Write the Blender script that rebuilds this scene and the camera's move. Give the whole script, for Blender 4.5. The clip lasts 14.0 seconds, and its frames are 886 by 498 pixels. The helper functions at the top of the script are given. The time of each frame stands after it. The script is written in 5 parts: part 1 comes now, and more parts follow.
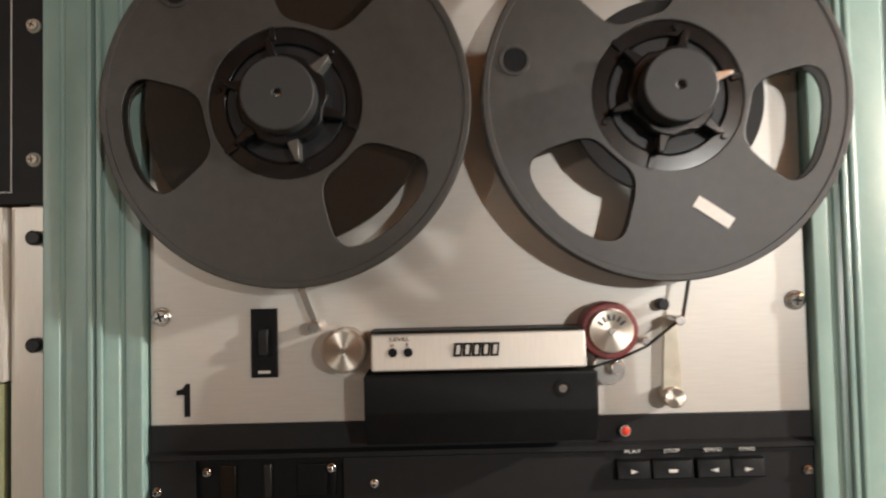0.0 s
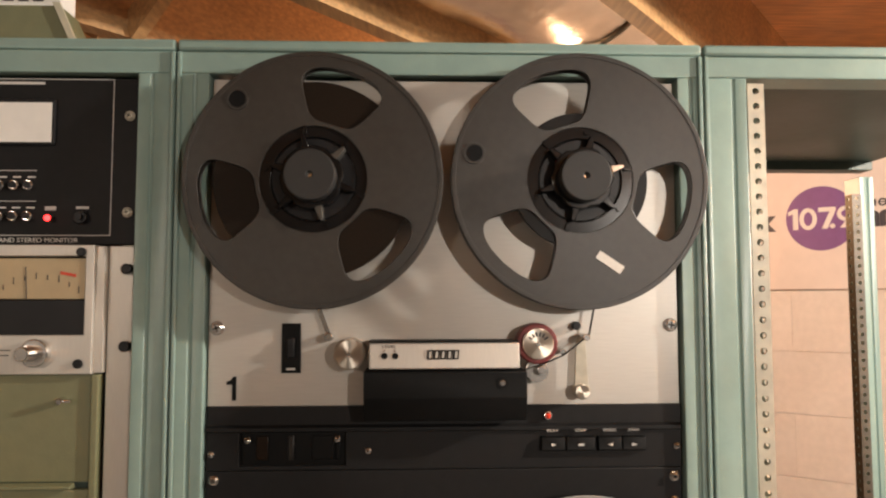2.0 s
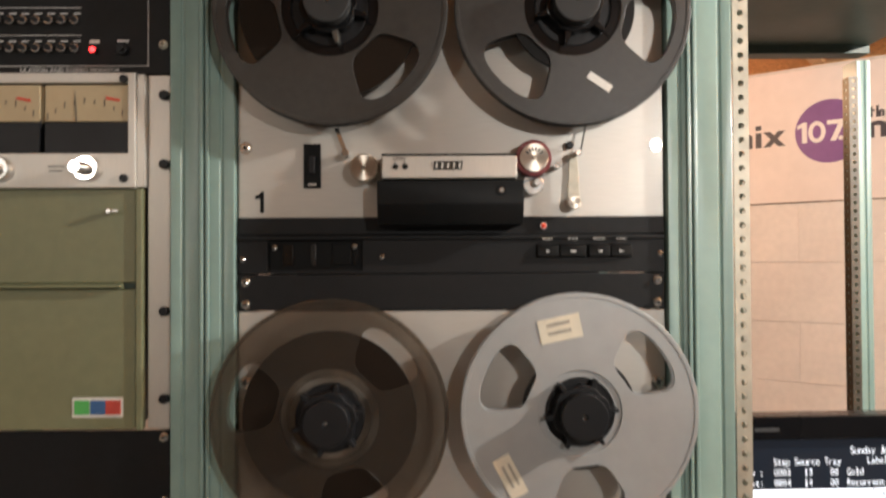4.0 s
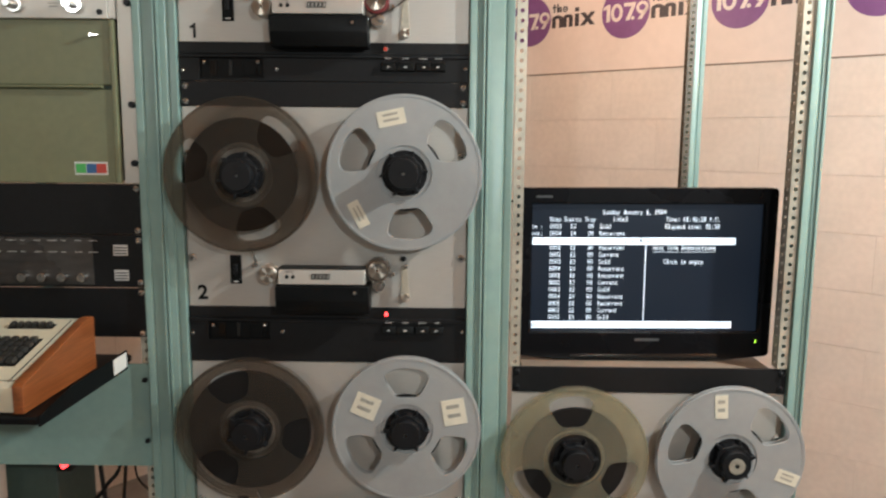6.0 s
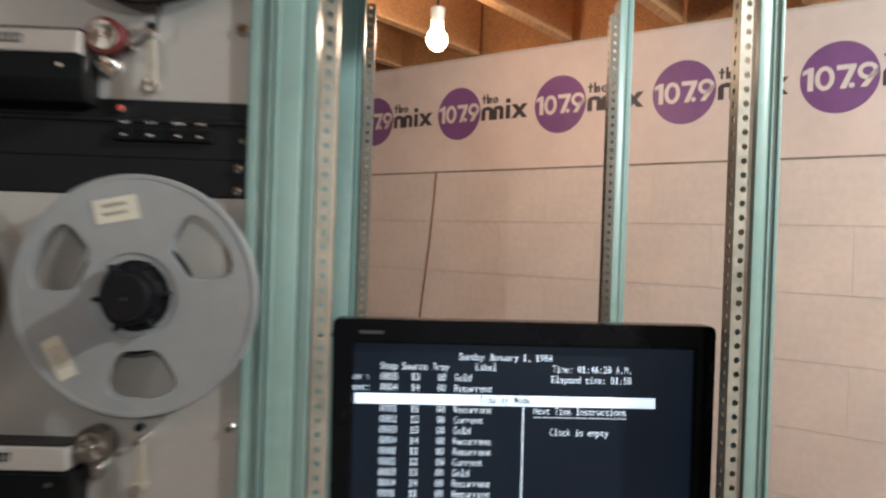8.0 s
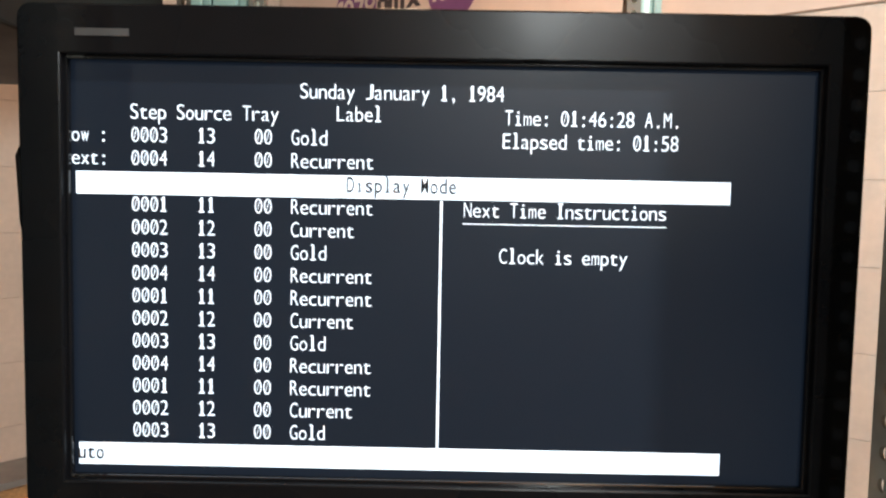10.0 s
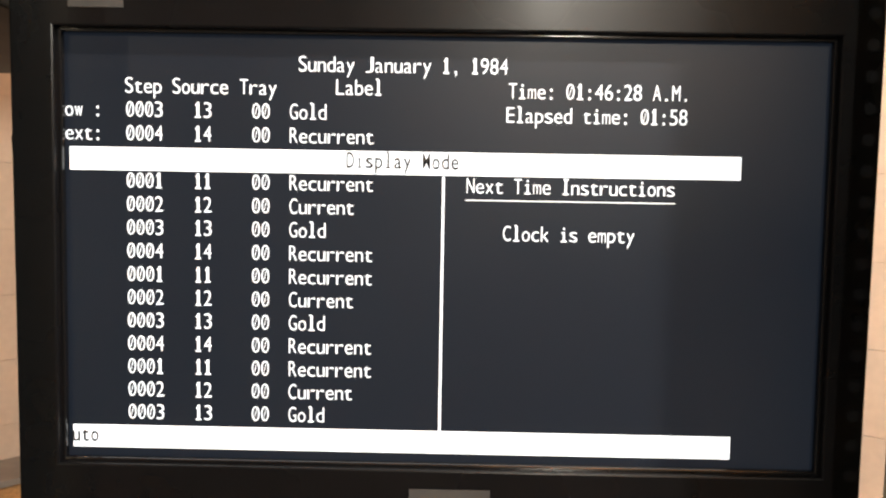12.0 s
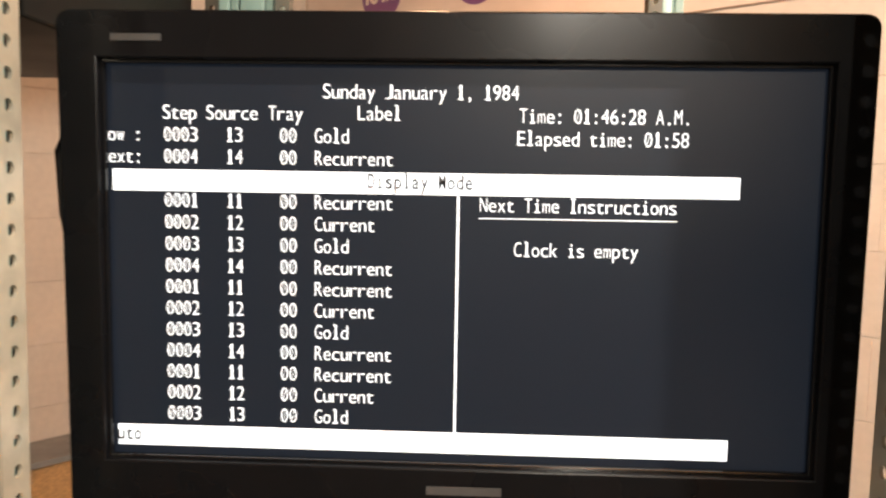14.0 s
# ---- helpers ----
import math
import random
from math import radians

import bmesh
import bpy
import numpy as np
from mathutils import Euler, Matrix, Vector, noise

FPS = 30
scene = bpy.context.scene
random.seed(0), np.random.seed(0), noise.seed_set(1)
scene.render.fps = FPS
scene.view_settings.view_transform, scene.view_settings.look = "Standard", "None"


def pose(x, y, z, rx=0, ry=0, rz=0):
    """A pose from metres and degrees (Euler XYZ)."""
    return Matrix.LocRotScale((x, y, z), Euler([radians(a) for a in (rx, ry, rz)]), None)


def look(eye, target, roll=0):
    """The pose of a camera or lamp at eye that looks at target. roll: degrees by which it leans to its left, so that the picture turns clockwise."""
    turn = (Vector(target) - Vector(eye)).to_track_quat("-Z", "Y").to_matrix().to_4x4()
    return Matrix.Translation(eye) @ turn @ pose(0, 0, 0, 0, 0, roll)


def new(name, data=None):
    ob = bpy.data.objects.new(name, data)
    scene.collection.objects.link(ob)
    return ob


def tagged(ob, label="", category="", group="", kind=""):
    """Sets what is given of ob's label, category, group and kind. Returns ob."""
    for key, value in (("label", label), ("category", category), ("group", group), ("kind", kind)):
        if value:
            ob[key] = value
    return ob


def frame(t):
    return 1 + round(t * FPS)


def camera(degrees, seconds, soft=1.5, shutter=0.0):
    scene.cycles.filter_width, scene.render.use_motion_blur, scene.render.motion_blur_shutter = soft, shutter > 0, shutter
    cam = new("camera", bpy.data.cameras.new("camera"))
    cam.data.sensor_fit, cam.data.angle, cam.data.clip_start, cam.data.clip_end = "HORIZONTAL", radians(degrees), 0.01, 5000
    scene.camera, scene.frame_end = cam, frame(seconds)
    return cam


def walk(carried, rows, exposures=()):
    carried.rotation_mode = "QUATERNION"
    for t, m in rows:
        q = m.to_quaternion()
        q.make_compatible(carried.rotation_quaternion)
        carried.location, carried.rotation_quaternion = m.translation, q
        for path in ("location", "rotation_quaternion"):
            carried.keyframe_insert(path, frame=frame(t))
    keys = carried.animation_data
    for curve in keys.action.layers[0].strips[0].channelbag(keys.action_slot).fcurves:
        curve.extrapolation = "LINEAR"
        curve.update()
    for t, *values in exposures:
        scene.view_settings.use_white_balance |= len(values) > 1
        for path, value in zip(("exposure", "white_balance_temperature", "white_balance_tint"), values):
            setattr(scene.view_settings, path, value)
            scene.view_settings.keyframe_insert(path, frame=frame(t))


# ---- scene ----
cam = camera(61.7, 14.0, 2.2, 0.5)
PATH = [
    (0, (-0.029, -0.547, 1.705), (-0.016, 1.452, 1.787), -1.3),
    (0.5, (-0.009, -0.616, 1.718), (-0.006, 1.382, 1.792), -1.2),
    (1, (-0.019, -0.709, 1.72), (0.008, 1.287, 1.829), -1.1),
    (1.5, (-0.047, -0.769, 1.714), (0.013, 1.226, 1.846), -0.6),
    (2, (-0.031, -0.766, 1.709), (0.042, 1.228, 1.849), -0.1),
    (2.2, (-0.033, -0.765, 1.71), (0.044, 1.229, 1.851), -0.0),
    (4.5, (-0.004, -0.924, 1.495), (-0.017, 1.076, 1.451), -0.0),
    (5, (0.124, -1.081, 1.448), (0.064, 0.913, 1.305), 1.0),
    (5.5, (0.232, -1.226, 1.422), (0.187, 0.758, 1.178), 1.5),
    (6, (0.208, -1.269, 1.44), (0.198, 0.711, 1.156), 0.5),
    (6.5, (0.15, -1.318, 1.428), (0.125, 0.654, 1.095), 0.4),
    (7, (0.15, -1.344, 1.439), (0.116, 0.63, 1.121), 1.0),
    (7.5, (0.269, -1.125, 1.467), (0.322, 0.87, 1.333), 2.2),
    (8, (0.438, -0.833, 1.457), (0.498, 1.166, 1.438), 1.9),
    (8.5, (0.515, -0.587, 1.37), (0.567, 1.411, 1.296), 2.0),
    (9, (0.55, -0.41, 1.309), (0.576, 1.587, 1.19), 2.0),
    (11.3, (0.577, -0.338, 1.245), (0.553, 1.658, 1.124), 1.3),
    (11.5, (0.574, -0.34, 1.246), (0.547, 1.656, 1.121), 1.4),
    (12, (0.574, -0.341, 1.244), (0.555, 1.656, 1.124), 1.4),
    (12.5, (0.574, -0.342, 1.246), (0.559, 1.654, 1.123), 1.2),
    (13, (0.573, -0.344, 1.247), (0.557, 1.653, 1.132), 1.1),
    (13.5, (0.576, -0.345, 1.248), (0.574, 1.652, 1.13), 1.2),
    (14, (0.578, -0.368, 1.265), (0.501, 1.623, 1.096), 1.3),
]
EXPOSURES = [(0.0, 0.42, 6150, 7), (1.5, 0.17, 6900, 12), (2.2, 0.14, 6900, 12), (4.5, 0.15, 6000, 6), (7.0, 0.22, 5500, -2), (7.7, -0.26, 5450, 1), (8.2, -0.31, 5400, 1), (9.0, -0.11, 5100, 0), (11.3, 0.45, 6900, 6), (14.0, 0.42, 7000, 8)]
walk(cam, [(t, look(eye, target, roll)) for t, eye, target, roll in PATH], EXPOSURES)

# ---------------------------------------------------------------- light
world = bpy.data.worlds.new("world")
scene.world = world
world.use_nodes = True
world.node_tree.nodes["Background"].inputs[0].default_value = (0.9, 0.8, 0.7, 1)
world.node_tree.nodes["Background"].inputs[1].default_value = 0.02
BULB_BACK = Vector((0.464, 1.266, 2.027))
BULB_ROOM = Vector((0.98, -2.3, 1.97))
BULB_SIDE = Vector((-1.50, -2.3, 2.02))
BULB_FRONT = Vector((1.40, -0.45, 2.15))


def lamp(name, at, watts, colour, radius):
    light = bpy.data.lights.new(name, "POINT")
    light.energy, light.color, light.shadow_soft_size = watts, colour, radius
    ob = new(name, light)
    ob.location = at
    return ob


lamp("front_bulb_light", BULB_FRONT, 104, (1.0, 0.945, 0.875), 0.03)
lamp("back_bulb_light", BULB_BACK, 10.0, (1.0, 0.60, 0.37), 0.03)
lamp("room_bulb_light", BULB_ROOM, 58, (1.0, 0.955, 0.90), 0.04)
lamp("side_bulb_light", BULB_SIDE, 19, (1.0, 0.93, 0.85), 0.05)


# ---------------------------------------------------------------- materials
def material(name, colour, rough=0.5, metal=0.0, var=0.15, scale=25, bump=0.1, stretch=(1, 1, 1), stain=0.12, glow=0.0,
             clear=0.0, coat=0.0, relief=None, tint=None, spec=0.5, spun=0.0):
    """A surface with fine grain and larger stains; clear: how much light passes straight through."""
    m = bpy.data.materials.new(name)
    m.use_nodes = True
    nt = m.node_tree
    n, link = nt.nodes, nt.links.new
    b = n["Principled BSDF"]
    b.inputs["Metallic"].default_value = metal
    b.inputs["Coat Weight"].default_value = coat
    b.inputs["Specular IOR Level"].default_value = spec
    co = n.new("ShaderNodeTexCoord")
    mp = n.new("ShaderNodeMapping")
    mp.inputs["Scale"].default_value = stretch
    link(co.outputs["Object"], mp.inputs[0])
    fine = n.new("ShaderNodeTexNoise")
    fine.inputs["Scale"].default_value, fine.inputs["Detail"].default_value = scale, 6
    link(mp.outputs[0], fine.inputs["Vector"])
    big = n.new("ShaderNodeTexNoise")
    big.inputs["Scale"].default_value, big.inputs["Detail"].default_value = 5.5, 4
    link(co.outputs["Object"], big.inputs["Vector"])
    own = n.new("ShaderNodeObjectInfo")

    def ranged(socket, lo, hi):
        r = n.new("ShaderNodeMapRange")
        r.inputs[1].default_value, r.inputs[2].default_value = 0.25, 0.75
        r.inputs[3].default_value, r.inputs[4].default_value = lo, hi
        link(socket, r.inputs[0])
        return r.outputs[0]

    def times(a, c):
        r = n.new("ShaderNodeMath")
        r.operation = "MULTIPLY"
        link(a, r.inputs[0]), link(c, r.inputs[1])
        return r.outputs[0]

    gain = times(ranged(fine.outputs[0], 1 - var, 1 + var), ranged(big.outputs[0], 1 - stain, 1 + stain))
    gain = times(gain, ranged(own.outputs["Random"], 0.985, 1.015))
    sc = n.new("ShaderNodeVectorMath")
    sc.operation = "SCALE"
    sc.inputs[0].default_value = colour
    link(gain, sc.inputs["Scale"])
    link(sc.outputs[0], b.inputs["Base Color"])
    link(ranged(big.outputs[0], max(rough - 0.08, 0.02), min(rough + 0.08, 1)), b.inputs["Roughness"])
    if bump:
        bp = n.new("ShaderNodeBump")
        bp.inputs["Strength"].default_value, bp.inputs["Distance"].default_value = bump, 0.002
        source = fine
        if relief:
            source = n.new("ShaderNodeTexNoise")
            source.inputs["Scale"].default_value, source.inputs["Detail"].default_value = relief, 3
            link(co.outputs["Object"], source.inputs["Vector"])
        link(source.outputs[0], bp.inputs["Height"])
        link(bp.outputs[0], b.inputs["Normal"])
    if spun:
        tg = n.new("ShaderNodeTangent")
        tg.direction_type, tg.axis = "RADIAL", "Y"
        link(tg.outputs[0], b.inputs["Tangent"])
        b.inputs["Anisotropic"].default_value = spun
    if glow:
        b.inputs["Emission Color"].default_value = (*colour, 1)
        b.inputs["Emission Strength"].default_value = glow
    if clear:
        t = n.new("ShaderNodeBsdfTransparent")
        t.inputs[0].default_value = (*(tint or (1, 1, 1)), 1)
        mix = n.new("ShaderNodeMixShader")
        mix.inputs[0].default_value = clear
        link(b.outputs[0], mix.inputs[1]), link(t.outputs[0], mix.inputs[2])
        link(mix.outputs[0], n["Material Output"].inputs[0])
    return m


TEAL = material("teal_enamel", (0.225, 0.325, 0.290), 0.36, 0, 0.05, 60, 0.05, stain=0.1, relief=220)
DARK_AND_SHADED_TEAL = material("dark_and_shaded_green_steel", (0.06, 0.085, 0.07), 0.5, 0, 0.1, 60, 0.05)
OLIVE = material("olive_enamel", (0.188, 0.192, 0.106), 0.45, 0, 0.06, 80, 0.08, stain=0.08, relief=400)
ALU = material("brushed_aluminium", (0.495, 0.472, 0.432), 0.42, 0.45, 0.05, 40, 0.04, (1, 1, 18), 0.05)
PALE_ALU = material("satin_aluminium", (0.56, 0.53, 0.48), 0.42, 0.5, 0.05, 60, 0.04, (18, 1, 1), 0.05)
BLACK = material("black_paint", (0.0045, 0.0048, 0.005), 0.48, 0, 0.2, 120, 0.08, relief=700, spec=0.16)
BLACK_PANEL = material("black_anodised", (0.0075, 0.0075, 0.008), 0.52, 0.0, 0.2, 90, 0.06, relief=600, spec=0.25)
BLACK_PLASTIC = material("black_plastic", (0.007, 0.007, 0.008), 0.42, 0, 0.2, 60, 0.05, spec=0.3)
GLOSS = material("glossy_black_plastic", (0.005, 0.005, 0.006), 0.28, 0, 0.1, 60, 0.0, spec=0.17)
PIANO = material("polished_black_plastic", (0.006, 0.006, 0.007), 0.07, 0, 0.05, 60, 0.0, spec=0.5)
REEL_BLACK = material("pebbled_black_plastic", (0.027, 0.0240, 0.0205), 0.38, 0, 0.18, 120, 0.14, relief=1000, stain=0.25, spec=0.5)
REEL_GREY = material("grey_reel_metal", (0.345, 0.354, 0.352), 0.4, 0.2, 0.04, 60, 0.03)
REEL_SMOKE = material("smoky_clear_plastic", (0.078, 0.064, 0.051), 0.16, 0, 0.1, 40, 0.0, clear=0.79, tint=(0.93, 0.90, 0.87))
REEL_CLEAR = material("yellowed_clear_plastic", (0.30, 0.272, 0.20), 0.14, 0, 0.1, 40, 0.0, clear=0.76, tint=(0.975, 0.96, 0.895))
HUB_BLACK = material("glossy_black_hub", (0.006, 0.006, 0.0065), 0.2, 0, 0.2, 60, 0.03, spec=0.28)
KNOB_GREY = material("dull_black_knob", (0.026, 0.0255, 0.025), 0.5, 0, 0.1, 60, 0.02, spec=0.35)
BROWN_RUBBER = material("brown_grey_rubber", (0.09, 0.068, 0.05), 0.4, 0, 0.15, 90, 0.05)
TAPE = material("brown_tape_pack", (0.013, 0.0085, 0.0055), 0.4, 0, 0.15, 300, 0.05, spec=0.12)
TAPE_GREY = material("dark_tape_pack", (0.012, 0.0113, 0.011), 0.4, 0, 0.15, 300, 0.05, spec=0.14)
CHROME = material("chrome", (0.75, 0.73, 0.70), 0.16, 1.0, 0.03, 60, 0.0)
STEEL = material("zinc_plated_steel", (0.45, 0.415, 0.335), 0.42, 0.35, 0.18, 70, 0.06, stain=0.34)
# Zinc coloured gold to carry the back bulb's warm light on the rail edge.
BULB_TINTED_ZINC = material("bulb_tinted_zinc_steel", (0.075, 0.052, 0.021), 0.5, 0.6, 0.15, 70, 0.06, stain=0.2)
RED_RUBBER = material("dark_red_rubber", (0.14, 0.018, 0.018), 0.45, 0, 0.15, 90, 0.05)
PAPER = material("masking_paper", (0.66, 0.62, 0.50), 0.75, 0, 0.06, 90, 0.05)
WHITE_TAPE = material("white_cloth_tape", (0.78, 0.76, 0.71), 0.7, 0, 0.05, 200, 0.1)
SPUN = material("spun_metal", (0.56, 0.51, 0.44), 0.36, 1.0, 0.06, 60, 0.0, stain=0.1, spun=0.9)
SHADED_ZINC = material("shaded_zinc_steel", (0.10, 0.085, 0.065), 0.5, 0.3, 0.18, 70, 0.06, stain=0.3)
PENCIL = material("faded_pencil", (0.33, 0.31, 0.26), 0.7, 0, 0.2, 300, 0.0)
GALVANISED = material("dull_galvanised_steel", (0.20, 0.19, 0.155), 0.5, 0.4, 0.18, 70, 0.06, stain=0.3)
GLINT_LUG = material("bulb_glint_lug", (0.10, 0.095, 0.085), 0.22, 0.4, 0.2, 90, 0.05, spec=0.6)
SHEEN_FACEPLATE = material("room_sheen_faceplate", (0.050, 0.045, 0.041), 0.28, 0, 0.25, 30, 0.0, (1, 1, 4), 0.4)
WINDOW_PART = material("dim_window_part", (0.022, 0.020, 0.018), 0.4, 0, 0.2, 90, 0.05, spec=0.3)
GREY_MARK = material("grey_mark", (0.06, 0.06, 0.062), 0.5, 0, 0.1, 60, 0.0)
INK = material("dark_ink", (0.03, 0.03, 0.035), 0.6, 0, 0.1, 90, 0.0)
PRINT = material("white_print", (0.60, 0.59, 0.56), 0.6, 0, 0.1, 90, 0.0)
WALL = material("cream_block_paint", (0.69, 0.585, 0.505), 0.62, 0, 0.05, 45, 0.25, stain=0.06, relief=150)
MORTAR = material("painted_mortar", (0.60, 0.505, 0.43), 0.75, 0, 0.08, 45, 0.2)
BANNER = material("pale_banner_paper", (0.70, 0.575, 0.50), 0.55, 0, 0.03, 30, 0.05, stain=0.06, relief=12)
TRAY = material("dull_tan_steel", (0.21, 0.165, 0.125), 0.45, 0, 0.15, 60, 0.05)
EDGE_SHADOW = material("banner_edge_shadow", (0.29, 0.205, 0.155), 0.7, 0, 0.3, 60, 0.05, (1, 1, 0.2), 0.3)
PURPLE = material("purple_vinyl", (0.20, 0.082, 0.222), 0.45, 0, 0.06, 40, 0.03)
LOGO_WHITE = material("pale_vinyl", (0.72, 0.62, 0.56), 0.5, 0, 0.05, 40, 0.0)
LOGO_GREY = material("charcoal_vinyl", (0.055, 0.045, 0.05), 0.5, 0, 0.06, 40, 0.0)
LUMBER = material("framing_lumber", (0.56, 0.32, 0.14), 0.65, 0, 0.25, 9, 0.2, (14, 1, 14), 0.2)
BOARD = material("subfloor_boards", (0.70, 0.335, 0.13), 0.65, 0, 0.25, 9, 0.2, (1, 12, 1), 0.2)
FOIL = material("crumpled_foil", (0.75, 0.66, 0.55), 0.2, 1.0, 0.1, 30, 1.0, relief=38)
# For the unseen walls: dark so that little light bounces back.
DARK_UNSEEN = material("dark_unseen_wall", (0.16, 0.15, 0.135), 0.8, 0, 0.15, 12, 0.3, stain=0.25)
CONCRETE = material("grey_painted_concrete", (0.27, 0.26, 0.25), 0.6, 0, 0.15, 18, 0.2, stain=0.25)
CREAM = material("cream_enamel", (0.56, 0.515, 0.385), 0.42, 0, 0.06, 80, 0.08, relief=350)
CHEEK = material("orange_varnished_wood", (0.235, 0.074, 0.021), 0.38, 0, 0.25, 8, 0.08, (6, 2, 30), 0.15)
KEY = material("dark_keycaps", (0.03, 0.028, 0.026), 0.4, 0, 0.2, 60, 0.03)
CABLE = material("black_cable", (0.012, 0.012, 0.012), 0.45, 0, 0.1, 60, 0.0)
METER = material("meter_face", (0.40, 0.31, 0.185), 0.5, 0, 0.06, 60, 0.0, glow=0.05)
LCD = material("pale_display_glass", (0.60, 0.57, 0.52), 0.2, 0, 0.08, 40, 0.0, glow=0.16)
RED_MARK = material("red_scale_mark", (0.6, 0.06, 0.03), 0.5, 0, 0.1, 60, 0.0)
RED_ON = material("lit_red_led", (1.0, 0.03, 0.03), 0.3, 0, 0, 60, 0.0, glow=6)
# Switched-off lens, given a faint glow of its own.
RED_OFF = material("faintly_glowing_red_lens", (0.42, 0.03, 0.015), 0.15, 0, 0.1, 60, 0.0, glow=0.4)
GREEN_ON = material("lit_green_led", (0.55, 1.0, 0.04), 0.3, 0, 0, 60, 0.0, glow=2.5)
SWATCH_G = material("green_swatch", (0.10, 0.42, 0.10), 0.5)
SWATCH_B = material("blue_swatch", (0.05, 0.13, 0.30), 0.5)
SWATCH_R = material("red_swatch", (0.55, 0.07, 0.05), 0.5)
SCREEN = material("lcd_screen", (0.0062, 0.0090, 0.0150), 0.38, 0, 0.0, 40, 0.0, glow=0.8, spec=0.3)
LIT = material("lit_white_dots", (0.86, 0.92, 1.0), 0.5, 0, 0.0, 40, 0.0, glow=0.95)
BULB_GLASS = material("lit_bulb_glass", (1.0, 0.80, 0.52), 0.3, 0, 0, 40, 0.0, glow=22)
CERAMIC = material("white_porcelain", (0.7, 0.68, 0.62), 0.25, 0, 0.05, 60, 0.0)
RED_WIRE = material("dull_red_wire", (0.20, 0.06, 0.04), 0.5)


# ---------------------------------------------------------------- building blocks
class Bm:
    """A bmesh with a few shapes, in world metres."""

    def __init__(self):
        self.bm = bmesh.new()

    def box(self, x0, x1, y0, y1, z0, z1, bevel=0.0, seg=2):
        m = Matrix.Translation(((x0 + x1) / 2, (y0 + y1) / 2, (z0 + z1) / 2)) @ Matrix.Diagonal((abs(x1 - x0), abs(y1 - y0), abs(z1 - z0), 1))
        made = bmesh.ops.create_cube(self.bm, size=1, matrix=m)["verts"]
        if bevel:
            edges = list({e for v in made for e in v.link_edges})
            bmesh.ops.bevel(self.bm, geom=edges, offset=bevel, segments=seg, affect="EDGES", profile=0.5)
        return self

    def cyl(self, at, r, depth, axis="y", seg=24, r2=None, bevel=0.0):
        """A cylinder centred at at, along axis; r2 is the radius towards the room (or above)."""
        turn = {"y": Euler((radians(90), 0, 0)), "z": Euler((0, 0, 0)), "x": Euler((0, radians(90), 0))}[axis].to_matrix().to_4x4()
        made = bmesh.ops.create_cone(self.bm, cap_ends=True, segments=seg, radius1=r, radius2=r if r2 is None else r2, depth=depth,
                                     matrix=Matrix.Translation(at) @ turn)["verts"]
        if bevel:
            caps = [e for e in {e for v in made for e in v.link_edges} if any(len(f.verts) > 4 for f in e.link_faces)]
            bmesh.ops.bevel(self.bm, geom=caps, offset=bevel, segments=2, affect="EDGES", profile=0.5)
        return self

    def prism(self, pts, axis, lo, hi, bevel=0.0):
        """A closed outline pushed from lo to hi along an axis: x takes (y, z) points, y takes (x, z), z takes (x, y)."""
        def place(p, h):
            return {"x": (h, *p), "y": (p[0], h, p[1]), "z": (*p, h)}[axis]
        a = [self.bm.verts.new(place(p, lo)) for p in pts]
        c = [self.bm.verts.new(place(p, hi)) for p in pts]
        k = len(pts)
        self.bm.faces.new(a), self.bm.faces.new(c)
        for i in range(k):
            self.bm.faces.new((a[i], a[(i + 1) % k], c[(i + 1) % k], c[i]))
        if bevel:
            bmesh.ops.bevel(self.bm, geom=list({e for v in a + c for e in v.link_edges}), offset=bevel, segments=2, affect="EDGES", profile=0.5)
        return self

    def ball(self, at, r, sx=1, sy=1, sz=1, seg=20):
        bmesh.ops.create_uvsphere(self.bm, u_segments=seg, v_segments=seg // 2, radius=r, matrix=Matrix.Translation(at) @ Matrix.Diagonal((sx, sy, sz, 1)))
        return self

    def tube(self, pts, r, seg=8):
        """A round cable through the points."""
        pts = [Vector(p) for p in pts]
        rings = []
        for i, p in enumerate(pts):
            d = (pts[min(i + 1, len(pts) - 1)] - pts[max(i - 1, 0)]).normalized()
            u = d.orthogonal().normalized() if abs(d.z) > 0.95 else d.cross(Vector((0, 0, 1))).normalized()
            w = d.cross(u)
            rings.append([self.bm.verts.new(p + r * (u * math.cos(a) + w * math.sin(a))) for a in [2 * math.pi * k / seg for k in range(seg)]])
        for s, t in zip(rings, rings[1:]):
            for k in range(seg):
                self.bm.faces.new((s[k], s[(k + 1) % seg], t[(k + 1) % seg], t[k]))
        self.bm.faces.new(rings[0]), self.bm.faces.new(rings[-1][::-1])
        return self

    def ribbon(self, pts, y0, y1, thick=0.0003):
        """Tape through (x, z) points, standing on edge from y0 to y1."""
        for (xa, za), (xb, zb) in zip(pts, pts[1:]):
            d = Vector((xb - xa, zb - za)).normalized() * thick
            nx, nz = -d.y, d.x
            self.prism([(xa + nx, za + nz), (xb + nx, zb + nz), (xb - nx, zb - nz), (xa - nx, za - nz)], "y", y0, y1)
        return self


def mesh_of(b, name, smooth=20):
    me = bpy.data.meshes.new(name)
    bmesh.ops.recalc_face_normals(b.bm, faces=b.bm.faces)
    b.bm.to_mesh(me)
    b.bm.free()
    me.shade_smooth() if smooth else None
    if smooth:
        me.set_sharp_from_angle(angle=radians(smooth))
    return me


def circle(x, z, r, n=48):
    return [(x + r * math.cos(2 * math.pi * i / n), z + r * math.sin(2 * math.pi * i / n)) for i in range(n)]


